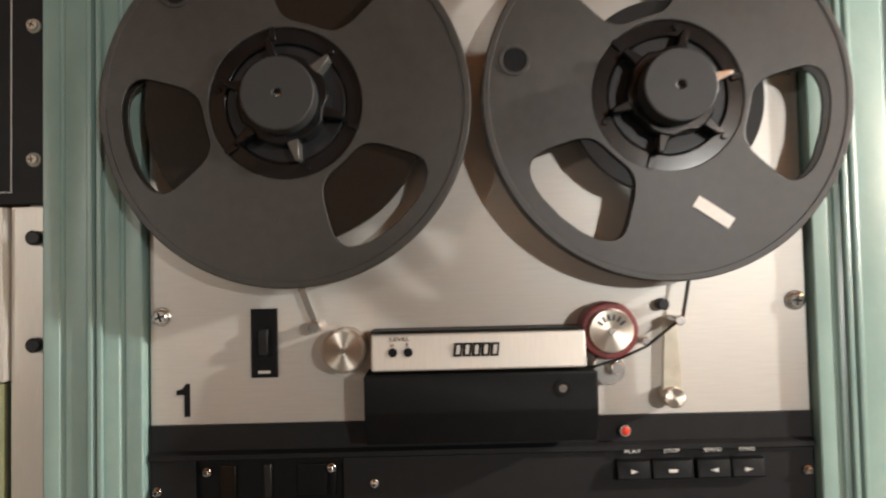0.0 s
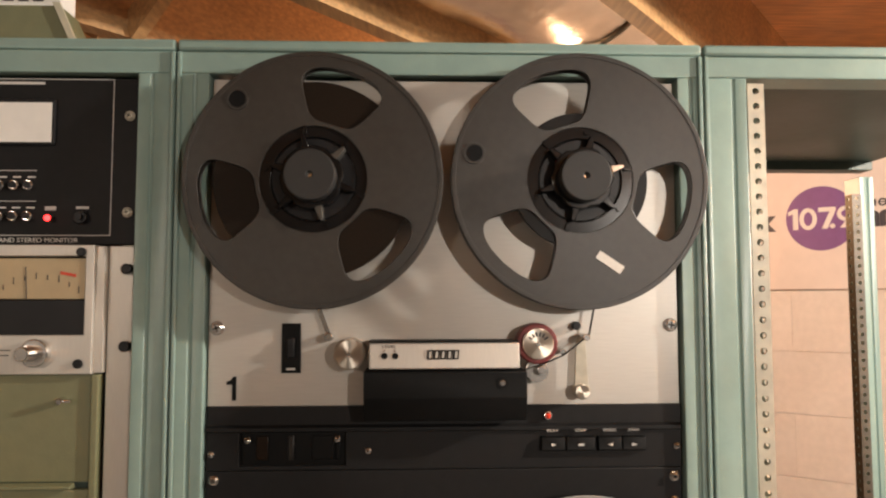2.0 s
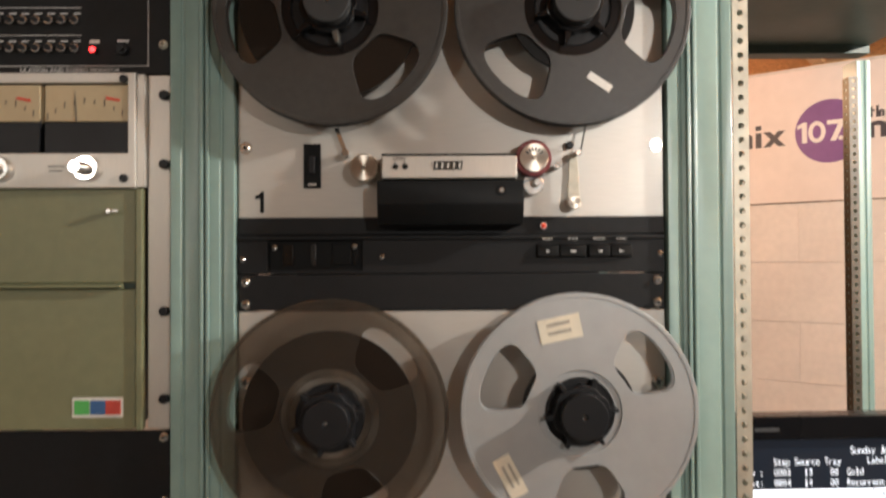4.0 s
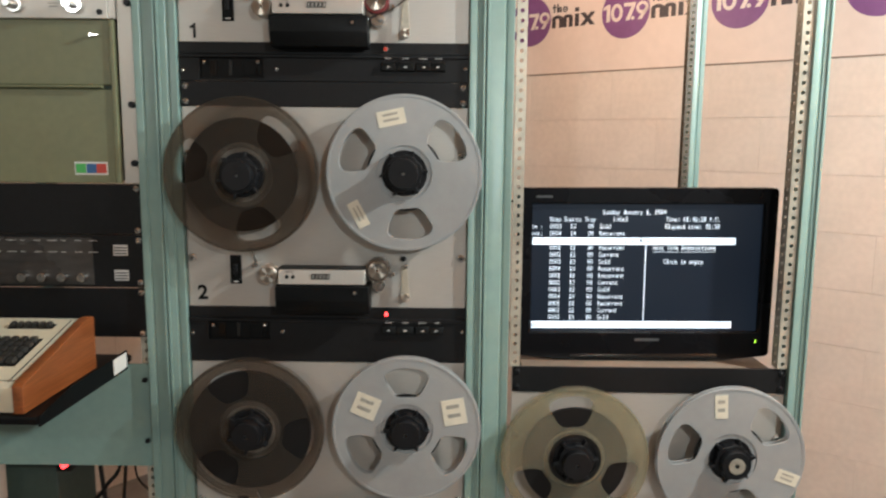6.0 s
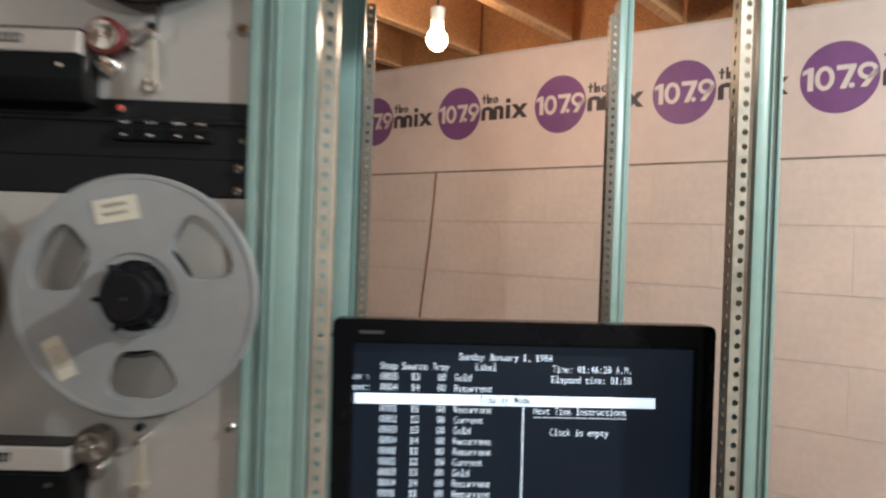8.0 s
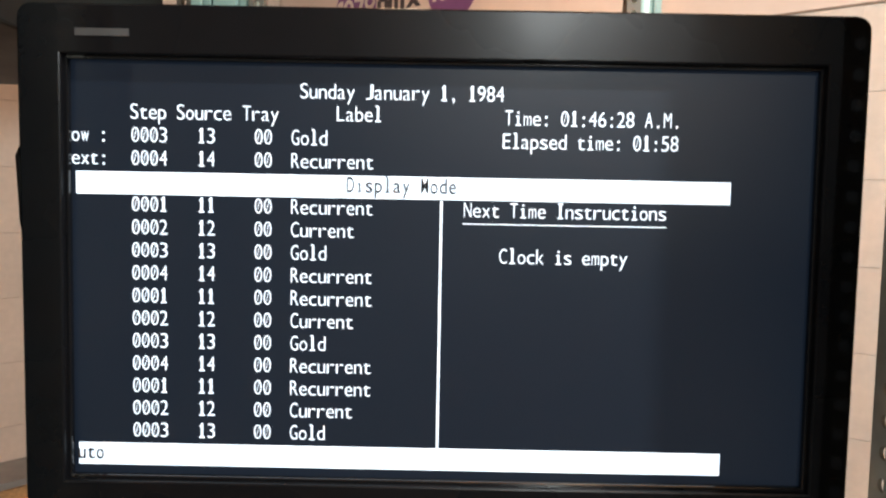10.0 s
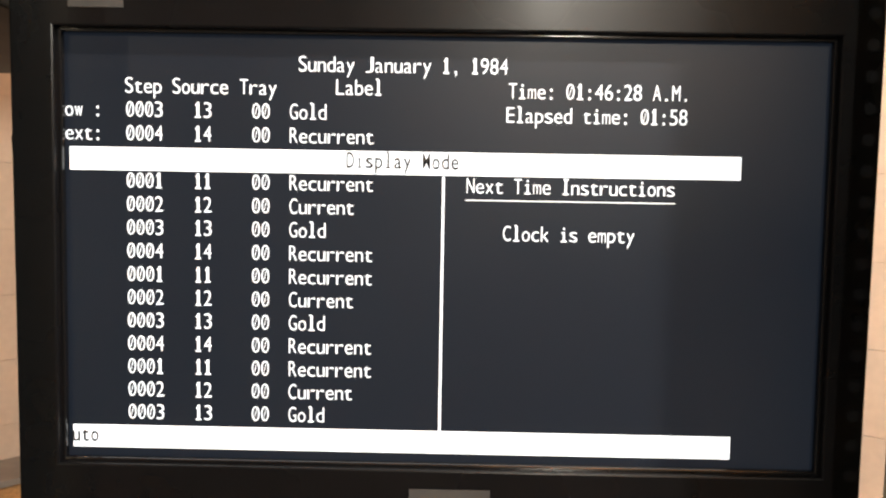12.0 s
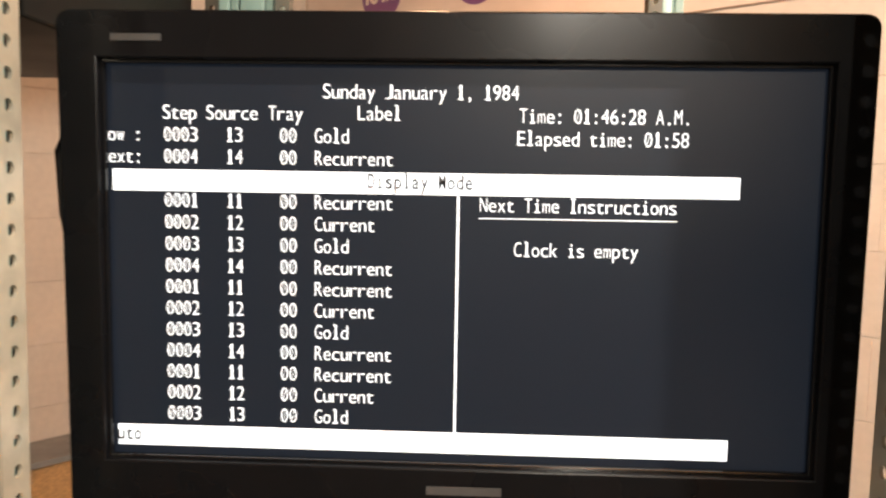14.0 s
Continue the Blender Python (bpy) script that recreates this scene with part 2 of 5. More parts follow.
def rect(x0, x1, z0, z1):
    return [(x0, z0), (x1, z0), (x1, z1), (x0, z1)]


def rounded(pts, r, n=5):
    """An outline with its corners rounded."""
    out = []
    k = len(pts)
    for i in range(k):
        p, a, c = Vector(pts[i]), Vector(pts[i - 1]), Vector(pts[(i + 1) % k])
        u, w = (a - p), (c - p)
        q = min(r, u.length * 0.45, w.length * 0.45)
        s, e = p + u.normalized() * q, p + w.normalized() * q
        out += [tuple(s.lerp(p, j / n).lerp(p.lerp(e, j / n), j / n)) for j in range(n + 1)]
    return out


def flat(loops, y, thick, bevel=0.0, name="plate"):
    """A plate that faces the room: the first outline with the others cut out of it, its front at y."""
    cu = bpy.data.curves.new(name, "CURVE")
    cu.dimensions, cu.fill_mode = "2D", "BOTH"
    cu.extrude, cu.bevel_depth, cu.bevel_resolution = max(thick / 2 - bevel, 0), bevel, 1
    for pts in loops:
        sp = cu.splines.new("POLY")
        sp.points.add(len(pts) - 1)
        for q, (a, c) in zip(sp.points, pts):
            q.co = (a, c, 0, 1)
        sp.use_cyclic_u = True
    ob = bpy.data.objects.new(name, cu)
    me = bpy.data.meshes.new_from_object(ob)
    bpy.data.objects.remove(ob)
    bpy.data.curves.remove(cu)
    me.transform(Matrix(((1, 0, 0, 0), (0, 0, -1, y + thick / 2), (0, 1, 0, 0), (0, 0, 0, 1))))
    weld = bmesh.new()
    weld.from_mesh(me)
    bmesh.ops.remove_doubles(weld, verts=weld.verts, dist=0.00002)
    bmesh.ops.recalc_face_normals(weld, faces=weld.faces)
    weld.to_mesh(me)
    weld.free()
    me.shade_smooth()
    me.set_sharp_from_angle(angle=radians(20))
    return me


def lettering(text, x, z, size, y, width=None, thick=0.0003, centre=False, bold=0.0):
    """Words that face the room, with their lower left corner at x, z; width stretches them to a length."""
    cu = bpy.data.curves.new("words", "FONT")
    cu.body, cu.size, cu.extrude, cu.offset = text, 1.0, 0.001, bold
    ob = bpy.data.objects.new("words", cu)
    me = bpy.data.meshes.new_from_object(ob)
    bpy.data.objects.remove(ob)
    bpy.data.curves.remove(cu)
    xs = [v.co.x for v in me.vertices]
    lo, long = min(xs), max(xs) - min(xs)
    kx = width / long if width else size
    x0 = x - kx * long / 2 if centre else x
    me.transform(Matrix(((kx, 0, 0, x0 - kx * lo), (0, 0, -thick / 0.002, y), (0, size, 0, z), (0, 0, 0, 1))))
    return me


def typed(text, x, z, size, y, cell, thick=0.0003, bold=0.0):
    """Words in even cells, like a terminal's, as one mesh."""
    joined = bmesh.new()
    for i, ch in enumerate(text):
        if ch == " ":
            continue
        slim = ch in "il1:.,'I"
        me = lettering(ch, 0, z, size, y, cell * (0.24 if ch in ":.,1" else 0.2) if slim else cell * 0.80, thick, True, 0.0 if slim else bold * 1.5 if ch == "0" else bold)
        me.transform(Matrix.Translation((x + cell * (i + 0.5), 0, 0)))
        if ch == "J":
            low = min(v.co.z for v in me.vertices)
            top = max(v.co.z for v in me.vertices)
            for v in me.vertices:
                v.co.z = z + (v.co.z - low) * (top - z) / (top - low)
        if ch == "0":
            slash = Bm().prism([(x + cell * (i + 0.36), z + size * 0.16), (x + cell * (i + 0.41), z + size * 0.16), (x + cell * (i + 0.64), z + size * 0.56), (x + cell * (i + 0.59), z + size * 0.56)], "y", y - thick, y)
            em = mesh_of(slash, "slash", 0)
            joined.from_mesh(em)
            bpy.data.meshes.remove(em)
        if ch in "1ilI":
            top = {"1": 0.52, "i": 0.37, "l": 0.66, "I": 0.64}[ch]
            foot = Bm().box(x + cell * (i + 0.2), x + cell * (i + 0.8), y - thick, y, z, z + size * 0.06)
            flag = Bm().box(x + cell * (i + 0.24), x + cell * (i + (0.76 if ch == "I" else 0.5)), y - thick, y, z + size * top, z + size * (top + 0.06))
            for extra in (foot, flag):
                em = mesh_of(extra, "foot", 0)
                joined.from_mesh(em)
                bpy.data.meshes.remove(em)
        joined.from_mesh(me)
        bpy.data.meshes.remove(me)
    out_me = bpy.data.meshes.new("words")
    joined.to_mesh(out_me)
    joined.free()
    return out_me


def thing(name, label, category, base, group="", kind=""):
    ob = new(name)
    ob.empty_display_size = 0.05
    ob.location = base
    return tagged(ob, label, category, group, kind)


def part(name, shape, mat, parent, label=""):
    me = mesh_of(shape, name) if isinstance(shape, Bm) else shape
    if not me.materials:
        me.materials.append(mat)
    ob = new(name, me)
    ob.parent = parent
    if parent.type == "EMPTY":
        ob.location = -parent.location
    return tagged(ob, label)


def structure(name, shape, mat, label, category):
    me = mesh_of(shape, name) if isinstance(shape, Bm) else shape
    me.materials.append(mat)
    return tagged(new(name, me), label, category, kind="structure")


# ---------------------------------------------------------------- the room
CORNER = Vector((-0.131, 2.737))
AL, BL = radians(-39), radians(-129)
DA, DB = Vector((math.cos(AL), math.sin(AL))), Vector((math.cos(BL), math.sin(BL)))
LONG_A, LONG_B, WALL_TOP, CEIL, FLOOR = 6.0, 5.6, 2.20, 2.46, 0.07
corners = [CORNER, CORNER + DA * LONG_A, CORNER + DA * LONG_A + DB * LONG_B, CORNER + DB * LONG_B]
mid = (corners[0] + corners[2]) / 2
out = [mid + (c - mid) * 1.08 for c in corners]
structure("floor", Bm().prism([tuple(c) for c in out], "z", -0.12, FLOOR), CONCRETE, "grey painted concrete basement floor", "floor")
structure("ceiling", Bm().prism([tuple(c) for c in out], "z", CEIL, CEIL + 0.04), BOARD, "orange-brown wooden subfloor boards over the joists", "ceiling")


def wall_mesh(a, c, top, setback=0.004):
    """A wall core from a to c; its face stands setback behind the blocks."""
    d = (c - a).normalized()
    n = Vector((d.y, -d.x))
    if n.dot(mid - a) < 0:
        n = -n
    p = [a - n * setback - d * 0.2, c - n * setback + d * 0.2, c - n * 0.2 + d * 0.2, a - n * 0.2 - d * 0.2]
    return Bm().prism([tuple(q) for q in p], "z", 0.0, top), d, n


WALL_LABEL = "cream painted concrete block basement wall"
walls = []
for name, i, j in (("wall_north", 0, 1), ("wall_east", 1, 2), ("wall_south", 2, 3), ("wall_west", 3, 0)):
    core, d, n = wall_mesh(corners[i], corners[j], WALL_TOP if i in (0, 3) else CEIL, 0.004 if i in (0, 3) else 0.0)
    walls.append((structure(name, core, MORTAR if i in (0, 3) else DARK_UNSEEN, WALL_LABEL if i in (0, 3) else "unseen basement wall, kept dark to cut bounced light", "wall"), corners[i], d, n))
for name, i, j in (("rim_board_north", 0, 1), ("rim_board_west", 3, 0)):
    core, d, n = wall_mesh(corners[i] + (corners[0] - corners[i]) * 0, corners[j], CEIL, 0.06)
    for v in core.bm.verts:
        v.co.z = WALL_TOP if v.co.z < 1 else CEIL
    structure(name, core, LUMBER, "brown wooden rim board above the block wall", "trim")

# ---------------------------------------------------------------- the ceiling's framing
across = Vector((math.cos(radians(51)), math.sin(radians(51))))
for k in range(15):
    a = CORNER + DA * (0.168 + 0.4064 * k)
    u = Vector((-across.y, across.x)) * 0.019
    c = a + DB * (LONG_B - 0.02)
    b = Bm().prism([tuple(a + u), tuple(c + u), tuple(c - u), tuple(a - u)], "z", WALL_TOP + 0.002, CEIL - 0.001)
    me = mesh_of(b, "joist")
    me.materials.append(LUMBER)
    tagged(new("joist", me), "rough orange-brown wooden ceiling joist", "joist", "ceiling joists", "structure")
for k in range(14):
    for along in (1.92, 3.7):
        a = CORNER + DA * (0.188 + 0.4064 * k) + DB * along
        c = CORNER + DA * (0.168 + 0.4064 * (k + 1) - 0.02) + DB * along
        b = Bm()
        for z0, z1, off in ((WALL_TOP + 0.02, CEIL - 0.02, 0.0), (CEIL - 0.02, WALL_TOP + 0.02, 0.03)):
            p, q = Vector((*(a + DB * off), z0)), Vector((*(c + DB * off), z1))
            way = (q - p).normalized()
            side = Vector((*DB, 0)) * 0.012
            up = way.cross(Vector((*DB, 0))).normalized() * 0.028
            ring = [[b.bm.verts.new(e + s * side + t * up) for s, t in ((-1, -1), (1, -1), (1, 1), (-1, 1))] for e in (p, q)]
            b.bm.faces.new(ring[0]), b.bm.faces.new(ring[1][::-1])
            for i in range(4):
                b.bm.faces.new((ring[0][i], ring[0][(i + 1) % 4], ring[1][(i + 1) % 4], ring[1][i]))
        me = mesh_of(b, "cross_brace")
        me.materials.append(LUMBER)
        tagged(new("cross_brace", me), "crossed wooden bridging between two joists", "brace", "joist bridging", "structure")

# ---------------------------------------------------------------- the racks
TOP, PANEL_TOP, BASE = 1.978, 1.940, 0.09


def post_outline(x0, x1, y, inner):
    """The stepped section of a front post; inner: +1 when its opening lies towards +x."""
    w = x1 - x0
    g = max(w - 0.0165, 0.006)
    steps = [(0, 0.05), (0, 0.0), (g, 0.0), (g + 0.0008, 0.0022), (g + 0.0034, 0.0022), (g + 0.0042, 0.0004), (w, 0.0004), (w, 0.05)]
    pts = [(x0 + s, y + d) for s, d in steps]
    return pts if inner > 0 else [(x0 + x1 - a, c) for a, c in pts[::-1]]


def perforated(x0, x1, z0, z1, y, thick=0.002, pitch=0.0159, r=0.0036):
    """A strip with a row of round holes; its front at y. Built cell by cell round each hole."""
    b = bmesh.new()
    xm, n = (x0 + x1) / 2, 12
    count = int((z1 - z0) / pitch)
    step = (z1 - z0) / count
    for i in range(count):
        zm, h = z0 + step * (i + 0.5), step / 2
        rings = []
        for depth in (y, y + thick):
            inner, outer = [], []
            for k in range(n):
                a = 2 * math.pi * (k + 0.5) / n
                c, q = math.cos(a), math.sin(a)
                f = 1 / max(abs(c), abs(q))
                inner.append(b.verts.new((xm + r * c, depth, zm + r * q)))
                outer.append(b.verts.new((xm + (x1 - x0) / 2 * max(-1, min(1, c * f)), depth, zm + h * max(-1, min(1, q * f)))))
            corner = {}
            for sx, k in ((1, 0), (-1, 0)):
                for sz in (1, -1):
                    corner[(sx, sz)] = b.verts.new((xm + sx * (x1 - x0) / 2, depth, zm + sz * h))
            rings.append((inner, outer, corner))
        for inner, outer, corner in rings:
            for k in range(n):
                m = (k + 1) % n
                p, q = outer[k].co, outer[m].co
                loop = [inner[k], outer[k]]
                if abs(p.x - q.x) > 1e-6 and abs(p.z - q.z) > 1e-6:
                    big = p if abs(abs(p.x - xm) - (x1 - x0) / 2) < 1e-6 else q
                    tall = q if big is p else p
                    loop.append(corner[(1 if big.x > xm else -1, 1 if tall.z > zm else -1)])
                b.faces.new(loop + [outer[m], inner[m]])
        for k in range(n):
            m = (k + 1) % n
            b.faces.new((rings[0][0][k], rings[0][0][m], rings[1][0][m], rings[1][0][k]))
        for sx in (1, -1):
            b.faces.new((rings[0][2][(sx, -1)], rings[0][2][(sx, 1)], rings[1][2][(sx, 1)], rings[1][2][(sx, -1)]))
    bmesh.ops.remove_doubles(b, verts=b.verts, dist=0.00002)
    bmesh.ops.recalc_face_normals(b, faces=b.faces)
    me = bpy.data.meshes.new("rail")
    b.to_mesh(me)
    b.free()
    return me


def rail(parent, x_in, x_out, y, z0, z1, mat, back=1, edge=None):
    """An angle rail: a perforated front flange and a perforated side flange behind its inner edge."""
    part("mounting_rail", perforated(min(x_in, x_out), max(x_in, x_out), z0, z1, y), mat, parent, "perforated zinc-plated mounting rail")
    me = perforated(0, 0.022, z0, z1, 0)
    s = 0.0 if x_in < x_out else -0.002
    me.transform(Matrix(((0, 1, 0, x_in + 0.0 + s), (back, 0, 0, y + (0.002 if back > 0 else 0.0)), (0, 0, 1, 0), (0, 0, 0, 1))))
    part("mounting_rail", me, edge or mat, parent, "perforated zinc-plated mounting rail")


def cabinet(label, x0, x1, panel, deep=0.60, lap=0.0):
    """An open equipment cabinet: posts, header, top, base and mounting rails."""
    left, right = panel - 0.2413, panel + 0.2413
    c = thing("equipment_rack", label, "rack", ((x0 + x1) / 2, deep / 2, FLOOR), "racks in a row")
    for a, e, inner in ((x0 + 0.0008, left - 0.002 - lap, 1), (right + 0.002, x1 - 0.0008, -1)):
        part("front_post", Bm().prism(post_outline(a, e, -0.010, inner), "z", BASE, PANEL_TOP + 0.003, 0.0012), TEAL, c)
        part("rear_post", Bm().prism(post_outline(a, e, deep, inner), "z", BASE, PANEL_TOP + 0.003, 0.0012), TEAL, c)
    part("header", Bm().box(x0 + 0.0008, x1 - 0.0008, -0.010, 0.03, PANEL_TOP + 0.003, TOP - 0.012, 0.0015)
         .box(x0 + 0.0008, x1 - 0.0008, -0.013, 0.03, TOP - 0.012, TOP, 0.003), TEAL, c)
    for e in (x0 + 0.0008, x1 - 0.0054):
        part("edge_bead", Bm().box(e, e + 0.0046, -0.0135, -0.0102, BASE, TOP - 0.0125, 0.0014), TEAL, c)
    # Rear header and cover take a darker teal for the shade up there.
    part("rear_header", Bm().box(x0 + 0.0008, x1 - 0.0008, deep, deep + 0.04, TOP - 0.022, TOP, 0.0015), DARK_AND_SHADED_TEAL, c)
    part("top_cover", Bm().box(x0 + 0.002, x1 - 0.002, 0.03, deep, TOP - 0.006, TOP - 0.001, 0.001), DARK_AND_SHADED_TEAL, c)
    part("base", Bm().box(x0 + 0.0008, x1 - 0.0008, -0.010, deep + 0.04, FLOOR, BASE, 0.003), TEAL, c)
    return c


rack_mid = cabinet("teal enamelled steel rack filled with three tape decks", -0.276, 0.270, 0.0)
rack_left = cabinet("teal enamelled steel rack filled with broadcast equipment", -0.829, -0.2766, -0.5585)
rack_right = cabinet("open teal steel rack with perforated rails, television and deck", 0.2706, 0.838, 0.567, lap=0.0065)
for rack, cx, y, low in ((rack_mid, 0.0, 0.006, BASE), (rack_left, -0.5585, 0.006, BASE), (rack_right, 0.5645, -0.0045, 1.0515)):
    for s in (-1, 1):
        rail(rack, cx + s * 0.2262, cx + s * 0.2440, y, low, PANEL_TOP - 0.001, STEEL)
        # The right rear flange is a copy of the zinc darkened for shade.
        rail(rack, cx + s * 0.2275, cx + s * 0.2450, 0.595, BASE, PANEL_TOP - 0.031, SHADED_ZINC if s > 0 else GALVANISED, 1, BULB_TINTED_ZINC if s > 0 else GALVANISED)


# ---------------------------------------------------------------- tape reels
def reel(cx, cz, r, mat, label, turn, pack, pack_mat, windows=(0.060, 0.108, 24), stickers=(), y=-0.040, knob_mat=BLACK_PLASTIC, hole=0.046, cap=False):
    """A tape reel on its hub; turn: the angle of its first window; stickers: (angle, radius, long, high, lean, mat)."""
    t = thing("tape_reel", label, "reel", (cx, 0.0, cz), "tape reels on the decks")
    ra, rb, half = windows

    def window(deg):
        pts = []
        for i in range(40):
            a = 2 * math.pi * i / 40
            c, s = math.cos(a), math.sin(a)
            v = math.copysign(abs(c) ** 0.56, c)
            u = math.copysign(abs(s) ** 0.56, s)
            q = (ra + rb) / 2 + v * (rb - ra) / 2
            w = radians(deg + u * half * (0.94 + 0.06 * v))
            pts.append((cx + q * math.cos(w), cz + q * math.sin(w)))
        return pts

    loops = [circle(cx, cz, r, 96), circle(cx, cz, hole, 48)] + [window(turn + 120 * k) for k in range(3)]
    part("front_flange", flat(loops, y, 0.0022, 0.0006, "flange"), mat, t)
    part("back_flange", flat(loops, y + 0.0115, 0.0022, 0.0006, "flange"), mat, t)
    rim = flat([circle(cx, cz, r - 0.0004, 96), circle(cx, cz, r - 0.004, 96)], y - 0.0007, 0.0012, 0.0003, "rim")
    part("rim_bead", rim, mat, t)
    part("tape_pack", flat([circle(cx, cz, pack, 72), circle(cx, cz, 0.054, 48)], y + 0.0032, 0.0064, 0.0003, "pack"), pack_mat, t, "wound tape")
    dark = mat is REEL_BLACK
    ring = part("hub_ring", flat([circle(cx, cz, hole - 0.0004, 64), circle(cx, cz, 0.0425 if dark else 0.0385, 48)], y + 0.0016, 0.010, 0.0008, "ring"), HUB_BLACK if dark else TAPE_GREY if mat is REEL_CLEAR else mat, t)
    if dark:
        for k in range(3):
            a = radians(turn - 25 + 120 * k)
            part("stud", Bm().cyl((cx + 0.0478 * math.cos(a), y + 0.0008, cz + 0.0478 * math.sin(a)), 0.0024, 0.0022, seg=14, bevel=0.0007), HUB_BLACK, ring)
            a += radians(52)
            clip = Bm().box(-0.0045, 0.0045, -0.0016, 0.0016, -0.0022, 0.0022, 0.0006)
            bmesh.ops.transform(clip.bm, verts=clip.bm.verts, matrix=Matrix.Translation((cx + 0.0492 * math.cos(a), y + 0.0008, cz + 0.0492 * math.sin(a))) @ Matrix.Rotation(-a, 4, "Y"))
            part("clip", clip, HUB_BLACK, ring)
    # the clamp that holds the reel: body, skirt, lugs and knob
    b = Bm().cyl((cx, y + 0.008, cz), 0.0415 if dark else 0.0375, 0.010, bevel=0.0012, seg=36)
    part("hub_clamp", b, knob_mat, t, "black hub clamp")
    skirt = [(cx + q * math.cos(w), cz + q * math.sin(w)) for q, w in [(0.0298 if i % 6 < 4 else 0.0278, 2 * math.pi * i / 36) for i in range(36)]]
    part("clamp_skirt", flat([skirt, circle(cx, cz, 0.0236, 36)], y - 0.012, 0.018, 0.0014, "skirt"), HUB_BLACK if dark else knob_mat, t)
    for k in range(6):
        a = radians(turn + 30 + 60 * k)
        q = 0.0355 if dark else 0.0325
        lug = Bm().prism([(-0.0075, -0.0042), (0.0068, -0.0019), (0.0078, 0.0), (0.0068, 0.0019), (-0.0075, 0.0042)], "y", -0.012, 0.004, 0.0009)
        bmesh.ops.transform(lug.bm, verts=lug.bm.verts, matrix=Matrix.Translation((cx + q * math.cos(a), y + 0.001, cz + q * math.sin(a))) @ Matrix.Rotation(-a, 4, "Y"))
        # Some black plastic lugs get chrome or a paler colour as the bulb's glint.
        catches_bulb = dark and k in ((4,) if cx > 0 else (3, 5))
        part("clamp_lug", lug, (CHROME if cx > 0 else GLINT_LUG) if catches_bulb else HUB_BLACK if dark else knob_mat, t)
    knob = flat([circle(cx, cz, 0.0234, 48), circle(cx, cz, 0.0038, 16)], y - 0.028, 0.036, 0.0012, "knob")
    part("knob", knob, KNOB_GREY if dark else knob_mat, t, "dull black centre knob")
    if mat is REEL_BLACK:
        a = radians(166 if cx > 0 else 133.5)
        boss = (cx + 0.109 * math.cos(a), y - 0.0003, cz + 0.109 * math.sin(a))
        ring = part("boss", flat([circle(boss[0], boss[2], 0.0108, 28), circle(boss[0], boss[2], 0.0088, 28)], y - 0.0012, 0.0014, 0.0003), mat, t)
        part("boss_well", Bm().cyl(boss, 0.009, 0.0008, seg=24), BLACK, ring)
    part("spindle_bolt", Bm().cyl((cx, y - 0.012, cz), 0.0034, 0.018, seg=16, bevel=0.0006), CHROME, t)
    if cap:
        part("hub_cap", flat([circle(cx, cz, 0.0135, 32), circle(cx, cz, 0.0045, 16)], y - 0.0295, 0.002, 0.0004), STEEL, t, "bare metal centre cap")
    for deg, rad, lw, lh, lean, sm in stickers:
        a = radians(deg)
        b = Bm().box(-lw / 2, lw / 2, -0.0003, 0.0003, -lh / 2, lh / 2)
        at = Matrix.Translation((cx + rad * math.cos(a), y - 0.0006, cz + rad * math.sin(a))) @ Matrix.Rotation(radians(-lean), 4, "Y")
        bmesh.ops.transform(b.bm, verts=b.bm.verts, matrix=at)
        st = part("sticker", b, sm, t, "paper sticker with faded writing" if sm is PAPER else "strip of white tape")
        if sm is PAPER:
            w = Bm()
            for q in (-0.2, 0.15):
                w.box(-lw * 0.3, lw * 0.25, -0.0003, 0.0001, lh * q, lh * (q + 0.14))
            bmesh.ops.transform(w.bm, verts=w.bm.verts, matrix=Matrix.Translation((0, -0.0004, 0)) @ at)
            part("writing", w, PENCIL, st)
    return t


# ---------------------------------------------------------------- tape decks
def screw(parent, x, z, r=0.0058, mat=CHROME, y=0.0):
    s = part("screw", Bm().cyl((x, y - 0.0012, z), r * 1.25, 0.0024, seg=18, bevel=0.0005).cyl((x, y - 0.0035, z), r, 0.004, seg=18, bevel=0.0014), mat, parent)
    a = radians((x * 7919 + z * 104729) % 90)
    b = Bm().box(-r * 0.6, r * 0.6, -0.0004, 0.0004, -r * 0.11, r * 0.11).box(-r * 0.11, r * 0.11, -0.0004, 0.0004, -r * 0.6, r * 0.6)
    bmesh.ops.transform(b.bm, verts=b.bm.verts, matrix=Matrix.Translation((x, y - 0.0053, z)) @ Matrix.Rotation(a, 4, "Y"))
    part("slot", b, BLACK, s)


